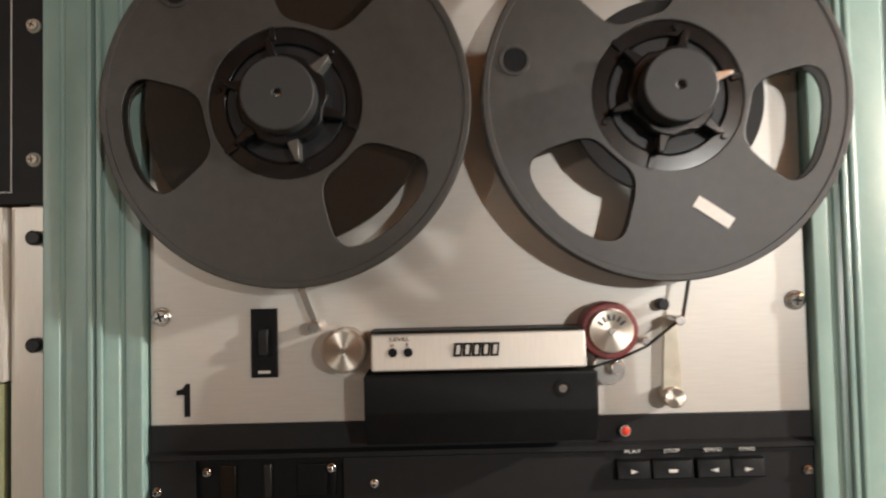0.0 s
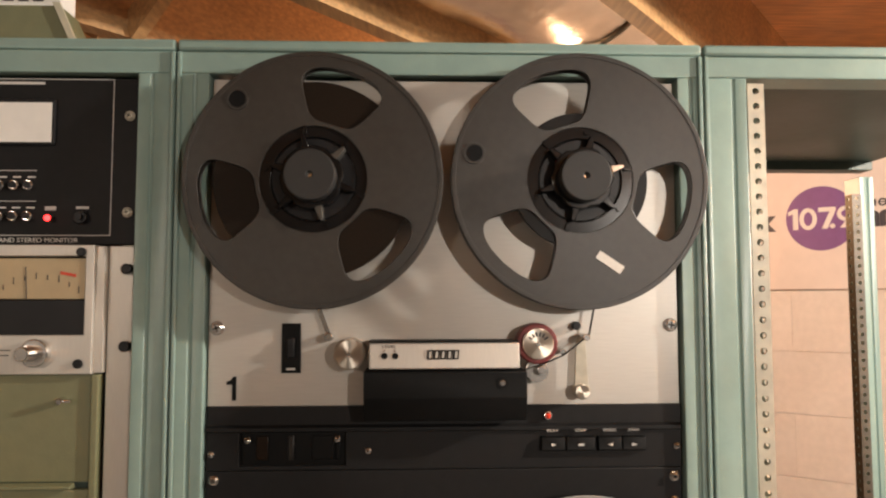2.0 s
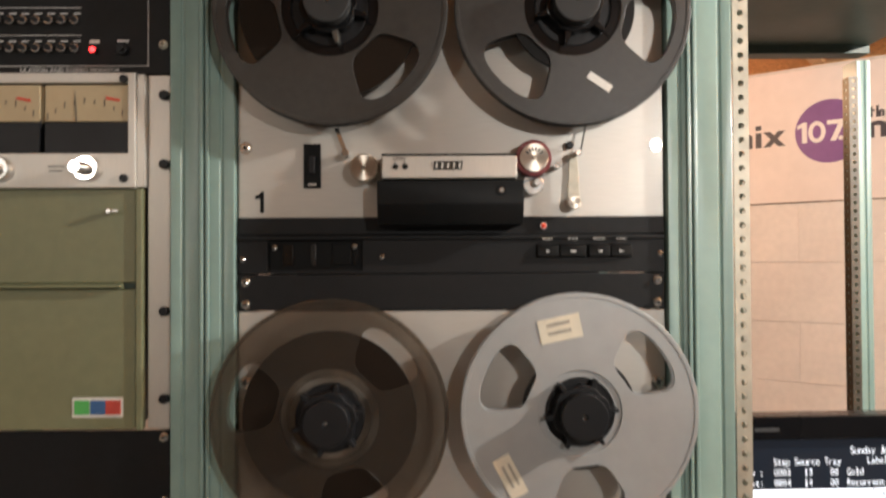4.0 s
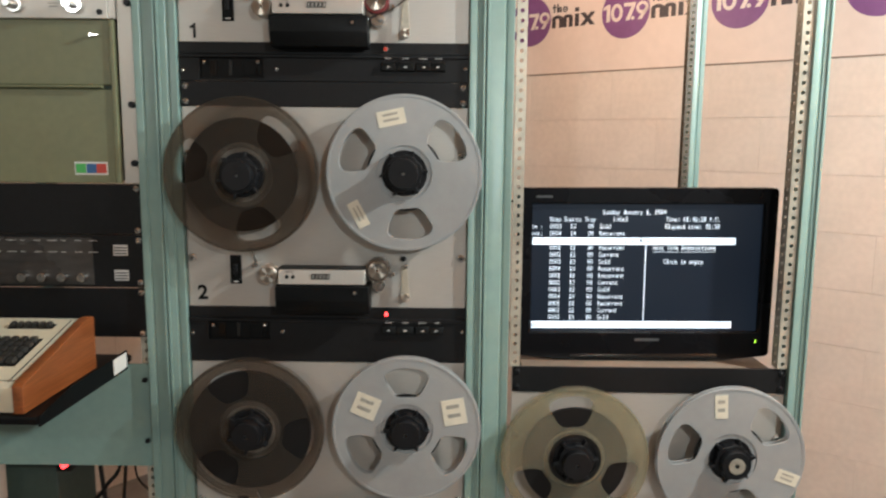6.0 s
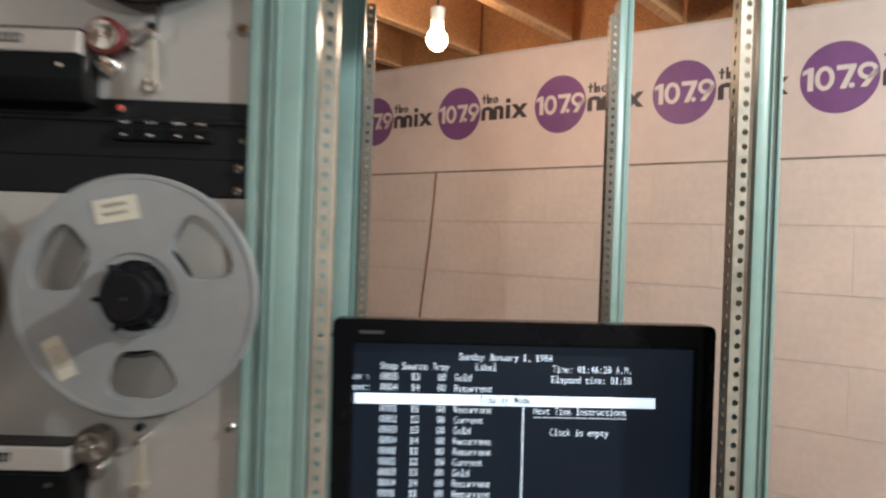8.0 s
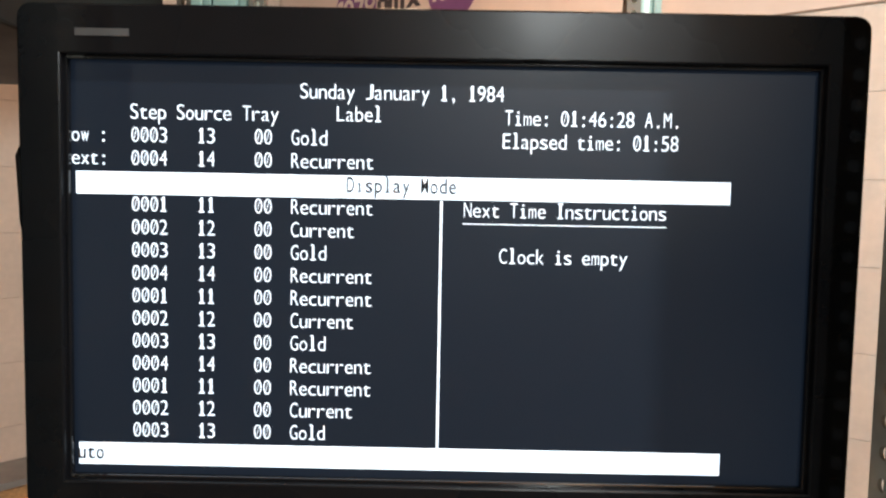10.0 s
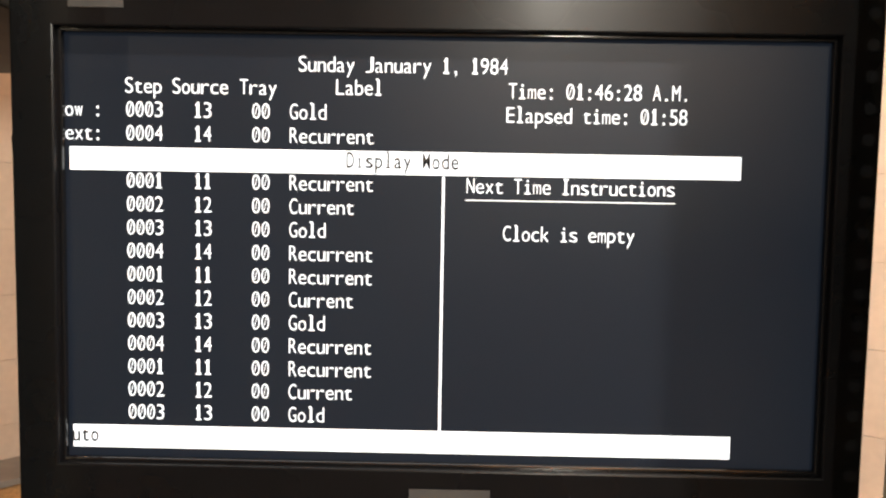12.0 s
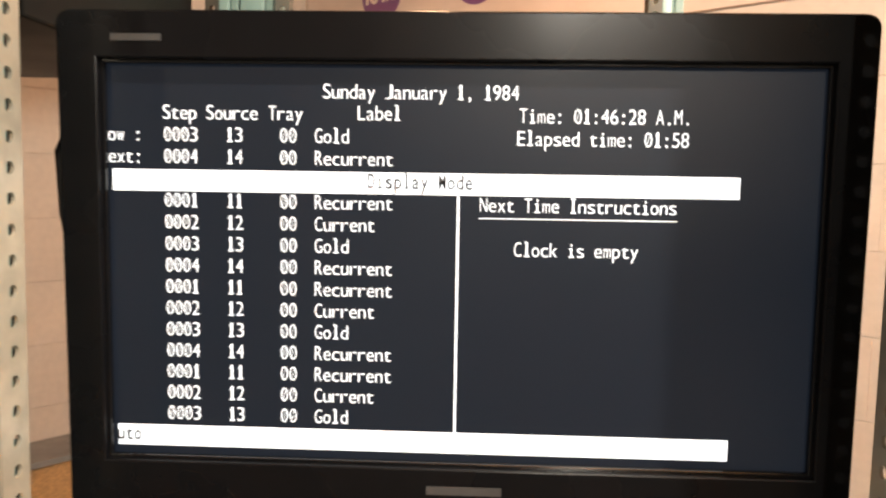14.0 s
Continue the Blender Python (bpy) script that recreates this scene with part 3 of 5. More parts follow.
def tape_deck(cx, zt, number, silver, black, lit, blank=0.0, group="tape decks"):
    """A reel-to-reel deck: silver transport panel, head block, rollers, black control strip."""
    zb = zt - silver
    zc = zb - black
    d = thing("tape_deck", "reel-to-reel tape deck with silver panel and black head block", "tape deck", (cx, 0, zc), group)
    X = cx
    part("transport_panel", Bm().box(X - 0.2413, X + 0.2413, 0.0, 0.004, zb, zt - 0.0005, 0.0006), ALU, d, "brushed silver transport panel")
    part("chassis", Bm().box(X - 0.215, X + 0.215, 0.0045, 0.22, zc + 0.004, zt - 0.006, 0.003), BLACK, d)
    if number == "1":
        part("rear_housing", Bm().box(X - 0.217, X + 0.217, 0.2205, 0.58, 1.392, zt - 0.004, 0.003), BLACK, d)
    for sx, sz in ((-0.2327, 0.258), (0.2327, 0.256), (-0.2327, 0.08), (0.2325, 0.082)):
        screw(d, X + sx, zt - sz)
    # cue switch
    cue = part("cue_switch", flat([rect(X - 0.1665, X - 0.1485, zt - 0.303, zt - 0.254)], -0.003, 0.003, 0.0006), BLACK, d)
    part("toggle", Bm().box(X - 0.1615, X - 0.1535, -0.0075, -0.003, zt - 0.288, zt - 0.268, 0.0015), BLACK_PLASTIC, cue)
    part("cue_legend", Bm().box(X - 0.162, X - 0.153, -0.0034, -0.003, zt - 0.3005, zt - 0.2985), PRINT, cue)
    if number == "1":
        digit = Bm().prism([(X - 0.2168, zt - 0.331), (X - 0.2125, zt - 0.331), (X - 0.2125, zt - 0.307), (X - 0.2155, zt - 0.307), (X - 0.2180, zt - 0.3105), (X - 0.2225, zt - 0.3118), (X - 0.2225, zt - 0.3152), (X - 0.2168, zt - 0.3152)], "y", -0.0005, -0.0001)
    else:
        digit = lettering(number, X - 0.2255, zt - 0.331, 0.0345, -0.0003, 0.0175, bold=0.03)
    part("number", digit, BLACK, d, "black adhesive number")
    # tension arm and roller on the supply side
    part("tension_arm", Bm().prism([(X - 0.131, zt - 0.238), (X - 0.126, zt - 0.238), (X - 0.1155, zt - 0.266), (X - 0.1195, zt - 0.268)], "y", -0.014, -0.010), CHROME, d)
    part("guide_post", Bm().cyl((X - 0.118, -0.011, zt - 0.2665), 0.0046, 0.022, seg=18, bevel=0.001), CHROME, d)
    part("supply_roller", Bm().cyl((X - 0.097, -0.012, zt - 0.2835), 0.0158, 0.024, seg=40, bevel=0.001).cyl((X - 0.097, -0.0255, zt - 0.2835), 0.0145, 0.003, seg=40, bevel=0.0008), SPUN, d, "machined metal roller")
    part("roller_cap", Bm().cyl((X - 0.097, -0.028, zt - 0.2835), 0.0022, 0.003, seg=12, bevel=0.0005), CHROME, d)
    # head block
    hb = part("head_block", Bm().prism([(0, zt - 0.2985), (-0.042, zt - 0.299), (-0.042, zt - 0.325), (-0.035, zt - 0.3475), (-0.0005, zt - 0.3475)], "x", X - 0.0815, X + 0.0775, 0.0016), BLACK, d, "black head block cover")
    face = part("head_cover", Bm().prism([(0, zt - 0.271), (-0.037, zt - 0.272), (-0.040, zt - 0.2968), (0, zt - 0.298)], "x", X - 0.0765, X + 0.0705, 0.0014), PALE_ALU, d, "silver head cover")
    part("cover_edge", Bm().box(X - 0.077, X + 0.071, -0.036, 0.0, zt - 0.2708, zt - 0.2698, 0.0004), BLACK, d)
    for k in range(5):
        x = X - 0.0203 + 0.0063 * k
        tile = part("badge_tile", Bm().prism([(x, zt - 0.2877), (x + 0.0056, zt - 0.2877), (x + 0.0066, zt - 0.2785), (x + 0.001, zt - 0.2785)], "y", -0.0396, -0.0376), BLACK, face, "black maker's badge tile")
        part("badge_bar", Bm().prism([(x + 0.0018, zt - 0.2862), (x + 0.0042, zt - 0.2862), (x + 0.0049, zt - 0.2800), (x + 0.0025, zt - 0.2800)], "y", -0.0400, -0.0394), PALE_ALU, tile)
    for k in range(2):
        part("level_hole", Bm().cyl((X - 0.0615 + 0.0105 * k, -0.0386, zt - 0.2842), 0.0031, 0.0016, seg=16), BLACK, face)
    part("level_legend", lettering("LEVEL", X - 0.0635, zt - 0.2765, 0.0038, -0.0378, 0.0135), INK, face)
    for k, w in enumerate("AB"):
        part("level_legend", lettering(w, X - 0.0627 + 0.0105 * k, zt - 0.2803, 0.0034, -0.0383), INK, face)
    part("screw_well", flat([circle(X + 0.0535, zt - 0.310, 0.0056, 24), circle(X + 0.0535, zt - 0.310, 0.0036, 24)], -0.0428, 0.0012, 0.0002), BLACK, hb)
    part("block_screw", Bm().cyl((X + 0.0532, -0.0422, zt - 0.3103), 0.0028, 0.0016, seg=16, bevel=0.0005), CHROME, hb)
    # counter roller, capstan, tension arm and tape guides on the take-up side
    ro = part("counter_roller", Bm().cyl((X + 0.0905, -0.014, zt - 0.2735), 0.0203, 0.022, seg=40, bevel=0.0015), RED_RUBBER if number == "1" else BROWN_RUBBER, d, "rubber-rimmed roller with silver cap")
    part("roller_face", Bm().cyl((X + 0.0905, -0.0265, zt - 0.2735), 0.0155, 0.006, seg=40, bevel=0.0007), SPUN, ro)
    part("roller_cap", Bm().cyl((X + 0.0905, -0.030, zt - 0.2735), 0.0025, 0.003, seg=14, bevel=0.0006), CHROME, ro)
    for k in range(6):
        a = radians(35 + 22 * k)
        leg = Bm().box(-0.0009, 0.0009, -0.0002, 0.0002, -0.0022, 0.0022)
        bmesh.ops.transform(leg.bm, verts=leg.bm.verts, matrix=Matrix.Translation((X + 0.0905 + 0.0095 * math.cos(a), -0.0297, zt - 0.2735 + 0.0095 * math.sin(a))) @ Matrix.Rotation(radians(90) - a, 4, "Y"))
        part("face_legend", leg, INK, ro)
    part("capstan", Bm().cyl((X + 0.091, -0.008, zt - 0.3015), 0.0118, 0.016, seg=32, bevel=0.001).cyl((X + 0.0945, -0.019, zt - 0.3), 0.0045, 0.012, seg=18, bevel=0.0008), CHROME, d)
    part("swing_arm", flat([rounded([(X + 0.1295, zt - 0.325), (X + 0.1325, zt - 0.268), (X + 0.1405, zt - 0.268), (X + 0.1435, zt - 0.325)], 0.003)], -0.014, 0.004, 0.0006), STEEL, d)
    part("arm_pivot", Bm().cyl((X + 0.1365, -0.010, zt - 0.3225), 0.0076, 0.018, seg=30, bevel=0.001), SPUN, d)
    part("guide_post", Bm().cyl((X + 0.1395, -0.014, zt - 0.2675), 0.0036, 0.026, seg=16, bevel=0.0008), CHROME, d)
    part("guide_post", Bm().cyl((X + 0.117, -0.011, zt - 0.282), 0.0032, 0.020, seg=16, bevel=0.0008), CHROME, d)
    part("stop_bumper", Bm().cyl((X + 0.1335, -0.005, zt - 0.2565), 0.0044, 0.010, seg=18, bevel=0.001), BLACK_PLASTIC, d)
    if number == "1":
        part("tape", Bm().ribbon([(X + 0.151, zt - 0.226), (X + 0.1432, zt - 0.2655), (X + 0.117, zt - 0.2855), (X + 0.097, zt - 0.294), (X + 0.075, zt - 0.3)], -0.024, -0.0175), TAPE, d, "brown recording tape")
    # black control strip
    cp = part("control_panel", flat([rect(X - 0.2413, X + 0.2413, zc + 0.0006, zb - 0.0006), rect(X - 0.209, X - 0.101, zb - 0.060, zb - 0.0225)], -0.0015, 0.005, 0.0006), BLACK_PANEL, d, "black control panel")
    part("control_ledge", Bm().prism([(-0.0015, zb - 0.0185), (-0.0055, zb - 0.021), (-0.0055, zb - 0.0245), (-0.0015, zb - 0.026)], "x", X - 0.241, X + 0.241), BLACK_PANEL, cp)
    well = part("window_well", Bm().box(X - 0.2105, X - 0.0995, 0.0035, 0.0044, zb - 0.0615, zb - 0.021), BLACK, cp)
    for kx, kw, mat in ((-0.192, 0.012, TAPE), (-0.160, 0.006, WINDOW_PART), (-0.136, 0.022, BLACK), (-0.112, 0.005, BLACK)):
        part("window_part", Bm().box(X + kx, X + kx + kw, 0.001, 0.0036, zb - 0.054, zb - 0.030, 0.001), mat, well)
    for sx, sz in ((-0.2, 0.0335), (-0.110, 0.0325), (-0.079, 0.0445), (-0.236, 0.047), (0.236, 0.042)):
        screw(cp, X + sx, zb - sz, 0.0026, y=-0.0015)
    lens = part("indicator", Bm().cyl((X + 0.1035, -0.004, zb - 0.0105), 0.0042, 0.005, seg=20, bevel=0.0006), CHROME, cp)
    part("indicator_lens", Bm().ball((X + 0.1035, -0.0065, zb - 0.0105), 0.0031, 1, 0.6, 1, 14), RED_ON if lit else RED_OFF, lens, "lit red indicator" if lit else "unlit red indicator with a faint added glow")
    words = (("PLAY", 0.0965, 0.1205, 0.0155), ("STOP", 0.122, 0.1515, 0.015), ("REWIND", 0.1545, 0.1785, 0.0175), ("F.FWD", 0.1795, 0.2035, 0.0145))
    for word, a, e, w in words:
        part("key_legend", lettering(word, X + (a + e) / 2, zb - 0.0267, 0.0038, -0.0058, w * 0.75, centre=True), PRINT, cp)
        key = part("transport_key", Bm().prism([(-0.0015, zb - 0.031), (-0.0065, zb - 0.0325), (-0.0085, zb - 0.0450), (-0.0015, zb - 0.0468)], "x", X + a, X + e, 0.0009), BLACK, cp)
        m = (X + (a + e) / 2, zb - 0.0395)
        mark = {"PLAY": [(-0.0022, -0.0015), (0.0026, 0), (-0.0022, 0.0015)], "STOP": [(-0.003, -0.001), (0.003, -0.001), (0.003, 0.001), (-0.003, 0.001)],
                "REWIND": [(0.0028, -0.0015), (-0.0028, 0), (0.0028, 0.0015)], "F.FWD": [(-0.0028, -0.0015), (0.0028, 0), (-0.0028, 0.0015)]}[word]
        part("key_mark", Bm().prism([(m[0] + a2, m[1] + c2) for a2, c2 in mark], "y", -0.0084, -0.0070), PRINT, key)
    if blank:
        p = thing("blank_panel", "narrow black blank rack panel under a tape deck", "rack panel", (X, 0, zc - blank))
        part("plate", Bm().box(X - 0.2413, X + 0.2413, -0.0015, 0.003, zc - blank + 0.0006, zc - 0.0006, 0.0008), BLACK_PANEL, p)
        for sx in (-0.2327, 0.2327):
            screw(p, X + sx, zc - 0.009, 0.0041, y=-0.0015), screw(p, X + sx, zc - blank + 0.008, 0.0041, y=-0.0015)
    return d


tape_deck(0.0, 1.940, "1", 0.337, 0.0635, False, 0.042)
tape_deck(0.0, 1.4975, "2", 0.344, 0.0985, True)
tape_deck(0.0, 1.0545, "3", 0.344, 0.0985, False)
tape_deck(0.567, 1.003, "4", 0.344, 0.0985, False)

W1 = (0.0565, 0.1135, 25.5)
reel(-0.132, 1.829, 0.1275, REEL_BLACK, "full black pebbled plastic tape reel on the top deck", 73, 0.098, TAPE, W1, hole=0.0535)
reel(0.1325, 1.829, 0.1285, REEL_BLACK, "black plastic tape reel with a strip of white tape", 107, 0.068, TAPE_GREY, W1, ((-71, 0.0868, 0.029, 0.0085, -34, WHITE_TAPE),), hole=0.0535)
W2 = (0.058, 0.1115, 24)
reel(-0.134, 1.384, 0.1285, REEL_SMOKE, "smoky brown translucent tape reel wound with brown tape", 46, 0.094, TAPE, W2)
reel(0.1365, 1.389, 0.1285, REEL_GREY, "grey metal tape reel with two paper stickers", 36, 0.062, TAPE_GREY, W2, ((103, 0.093, 0.046, 0.026, 12, PAPER), (222, 0.102, 0.046, 0.02, -62, PAPER)))
reel(-0.132, 0.941, 0.1285, REEL_SMOKE, "smoky grey translucent tape reel wound with dark tape", -8, 0.106, TAPE_GREY, W2)
reel(0.141, 0.946, 0.1285, REEL_GREY, "grey metal tape reel with two creased paper stickers", 90, 0.062, TAPE_GREY, W2, ((149, 0.082, 0.044, 0.040, -22, PAPER), (22, 0.089, 0.040, 0.046, 10, PAPER)))
reel(0.435, 0.895, 0.1285, REEL_CLEAR, "yellowed clear plastic tape reel wound with dark tape", 95, 0.092, TAPE_GREY, (0.058, 0.115, 24))
reel(0.706, 0.898, 0.1285, REEL_GREY, "grey metal tape reel with small paper stickers", 43, 0.062, TAPE_GREY, W2, ((103, 0.098, 0.022, 0.042, 3, PAPER), (-18, 0.105, 0.04, 0.022, -20, PAPER)), cap=True)

# closing panels under the decks
for cx, z0, z1 in ((0.0, BASE, 0.610), (0.567, BASE, 0.559)):
    p = thing("blank_panel", "plain teal blank panel closing the rack's foot", "rack panel", (cx, 0, z0))
    part("plate", Bm().box(cx - 0.2413, cx + 0.2413, 0.0, 0.003, z0 + 0.002, z1 - 0.002, 0.0008), TEAL, p)

# ---------------------------------------------------------------- television on its shelf
bp = thing("television_shelf", "black rack shelf with a narrow front panel under the television", "shelf", (0.567, 0.1, 1.0))
part("front_panel", Bm().box(0.567 - 0.2413, 0.567 + 0.2413, -0.002, 0.003, 1.0045, 1.050, 0.0008), BLACK_PANEL, bp)
part("tray", Bm().box(0.567 - 0.222, 0.567 + 0.222, 0.0032, 0.36, 1.039, 1.044, 0.001), TRAY, bp)
for sx in (-0.2327, 0.2327):
    screw(bp, 0.567 + sx, 1.0135, 0.0045, BLACK_PLASTIC, -0.002), screw(bp, 0.567 + sx, 1.041, 0.0045, BLACK_PLASTIC, -0.002)

TVY, TX0, TX1, TZ0, TZ1 = 0.058, 0.3395, 0.8025, 1.045, 1.359
tv = thing("television", "glossy black flat television showing a white-on-black text list", "television", (0.572, 0.09, 1.0412))
part("bezel", flat([rounded([(TX0 + 0.002, TZ0 + 0.008), (0.42, TZ0), (0.72, TZ0), (TX1 - 0.002, TZ0 + 0.008), (TX1, TZ1), (TX0, TZ1)], 0.008), rect(0.361, 0.782, 1.094, 1.334)], TVY, 0.03, 0.0012), GLOSS, tv)
part("back_shell", Bm().box(TX0 + 0.006, TX1 - 0.006, TVY + 0.028, TVY + 0.062, TZ0 + 0.016, TZ1 - 0.006, 0.012), BLACK_PLASTIC, tv)
part("inner_lip", flat([rect(0.360, 0.783, 1.093, 1.335), rect(0.3635, 0.7795, 1.0965, 1.3315)], TVY + 0.004, 0.004, 0.0008), PIANO, tv)
screen = part("screen", Bm().box(0.3605, 0.7825, TVY + 0.009, TVY + 0.012, 1.0935, 1.3345), SCREEN, tv, "lit dark blue-black screen")
part("stand_foot", Bm().prism(rounded([(0.425, 0.062), (0.719, 0.062), (0.68, 0.22), (0.464, 0.22)], 0.03), "z", 1.0415, 1.049, 0.002), GLOSS, tv)
part("stand_neck", Bm().box(0.53, 0.614, TVY + 0.0405, TVY + 0.065, 1.048, 1.09, 0.004), GLOSS, tv)
part("chin_roll", Bm().cyl((0.572, TVY + 0.0015, TZ0 + 0.007), 0.0042, 0.27, "x", 20, bevel=0.0012), PIANO, tv, "rounded glossy lower lip")
part("power_light", Bm().box(0.7755, 0.777, TVY - 0.0006, TVY, TZ0 + 0.032, TZ0 + 0.0375), GREEN_ON, tv)
part("maker_mark", Bm().box(0.5555, 0.6, TVY - 0.0006, TVY, TZ0 + 0.0345, TZ0 + 0.0395), GREY_MARK, tv, "grey maker's mark")
part("series_mark", Bm().box(0.3705, 0.400, TVY - 0.0005, TVY, TZ1 - 0.0165, TZ1 - 0.0125), GREY_MARK, tv, "grey series mark")
part("top_glint_strip", Bm().box(TX0 + 0.03, TX1 - 0.03, TVY + 0.006, TVY + 0.014, TZ1 - 0.0005, TZ1 + 0.0015, 0.0006), PIANO, tv)

SY, CW, ROW, R4 = TVY + 0.0088, 0.00521, 0.01292, 1.2625


def line(text, x, row, mat=LIT, lift=0.0):
    part("text", typed(text, x - 0.0012, R4 - ROW * (row - 4) - 0.0023, 0.0124, SY - lift, CW, bold=-0.013 if mat is LIT else 0.008), mat, screen)


line("Sunday January 1, 1984", 0.4925, 0)
line("Step", 0.3975, 1), line("Source", 0.4235, 1), line("Tray", 0.4605, 1), line("Label", 0.513, 0.95)
line("Time: 01:46:28 A.M.", 0.607, 1), line("Elapsed time: 01:58", 0.606, 2)
line("ow :", 0.3645, 2), line("ext:", 0.3645, 3)
names = ["Recurrent", "Current", "Gold", "Recurrent"]
listing = [(2, 3, 2), (3, 4, 3)] + [(5 + i, i % 4 + 1, i % 4) for i in range(11)]
for r, step, k in listing:
    line("000%d" % step, 0.398, r), line("1%d" % step, 0.4352, r), line("00", 0.4672, r), line(names[k], 0.4878, r)
line("Next Time Instructions", 0.585, 5), line("Clock is empty", 0.6055, 7)
part("underline", Bm().box(0.5838, 0.5838 + 22 * CW, SY - 0.0002, SY + 0.0004, R4 - ROW - 0.0063, R4 - ROW - 0.0058), LIT, screen)
part("divider", Bm().box(0.5709, 0.5722, SY - 0.0002, SY + 0.0004, R4 - 11.5 * ROW, R4 - 0.5 * ROW), LIT, screen)
for r in (4, 16):
    part("bar", Bm().box(0.366, 0.7335, SY - 0.0002, SY + 0.0004, R4 - ROW * (r - 4) - 0.0057, R4 - ROW * (r - 4) + 0.0069), LIT, screen, "solid white bar")
line("Display Mode", 0.519, 4, INK, 0.0006), line("uto", 0.3665, 16, INK, 0.0006)
tv.rotation_euler.y = radians(-0.42)
tv.location += Vector((-0.0005, 0.0, 0.003))

# ---------------------------------------------------------------- equipment in the left rack
LC = -0.5585
LX0, LX1 = LC - 0.2413, LC + 0.2413

mon = thing("modulation_monitor", "black modulation monitor with pale display and button rows", "rack equipment", (LC, 0, 1.766))
part("panel", Bm().box(LX0, LX1, 0.0, 0.005, 1.767, 1.9395, 0.001), BLACK_PANEL, mon)
part("body", Bm().box(LX0 + 0.02, LX1 - 0.02, 0.0055, 0.32, 1.77, 1.935, 0.003), BLACK, mon)
part("trim_line", flat([rect(LX0 + 0.0255, LX1 - 0.0255, 1.776, 1.9385), rect(LX0 + 0.0262, LX1 - 0.0262, 1.7767, 1.9378)], -0.0004, 0.0008), PRINT, mon)
disp = part("display", flat([rounded(rect(-0.70, -0.4015, 1.8695, 1.9155), 0.002)], -0.004, 0.0045, 0.001), BLACK_PLASTIC, mon)
part("display_glass", Bm().box(-0.698, -0.4035, -0.0048, -0.0038, 1.8715, 1.9125), LCD, disp, "pale lit display window")
for row, z in enumerate((1.830, 1.7985)):
    for k in range(8):
        x = -0.4235 - 0.0145 * k
        key = part("push_button", Bm().cyl((x, -0.004, z - 0.003), 0.0052, 0.009, seg=20, bevel=0.001), CHROME, mon)
        part("button_cap", Bm().cyl((x, -0.0095, z - 0.003), 0.0036, 0.004, seg=16, bevel=0.001), BLACK_PLASTIC, key)
        part("button_legend", Bm().box(x - 0.004, x + 0.004, -0.0004, 0.0002, z + 0.0055, z + 0.0068), PRINT, mon)
    part("group_line", Bm().box(-0.545, -0.4185, -0.0004, 0.0002, z + 0.0125, z + 0.0131), PRINT, mon)
led = part("indicator", Bm().cyl((-0.4035, -0.003, 1.7935), 0.0035, 0.006, seg=16), BLACK_PLASTIC, mon)
part("indicator_lens", Bm().ball((-0.4035, -0.0065, 1.7935), 0.0032, seg=14), RED_ON, led, "lit red indicator")
part("indicator_legend", Bm().box(-0.409, -0.398, -0.0004, 0.0002, 1.802, 1.806), PRINT, mon)
part("trim_pot", Bm().cyl((-0.3715, -0.003, 1.7945), 0.0068, 0.007, seg=24, bevel=0.001).cyl((-0.3715, -0.008, 1.7945), 0.0035, 0.004, seg=16), BLACK_PLASTIC, mon)
part("pot_legend", Bm().box(-0.378, -0.365, -0.0004, 0.0002, 1.8035, 1.806), PRINT, mon)
part("title", Bm().box(-0.52, -0.4135, -0.0004, 0.0002, 1.9325, 1.9352), PRINT, mon)
part("title", lettering("ULATION AND STEREO MONITOR", -0.487, 1.7692, 0.0066, -0.0003, 0.112), PRINT, mon)
for z in (1.90, 1.80):
    screw(mon, LX1 - 0.0085, z, 0.0042, STEEL)

met = thing("meter_unit", "silver two-meter unit with round knobs", "rack equipment", (LC, 0, 1.636))
part("ear", Bm().box(LX1 - 0.026, LX1 - 0.0005, 0.0, 0.004, 1.3665, 1.7655, 0.0008), PALE_ALU, met, "long bare aluminium rack ear")
part("body", Bm().box(LX0 + 0.01, LX1 - 0.0375, 0.002, 0.25, 1.6385, 1.7645, 0.002), BLACK, met)
part("front", flat([rect(LX0 + 0.03, LX1 - 0.0365, 1.638, 1.765), rect(-0.553, -0.3605, 1.675, 1.7555)], -0.012, 0.014, 0.001), PALE_ALU, met, "silver front frame")
part("side_trim", Bm().box(LX1 - 0.0358, LX1 - 0.0268, -0.008, 0.003, 1.638, 1.765, 0.001), PALE_ALU, met)
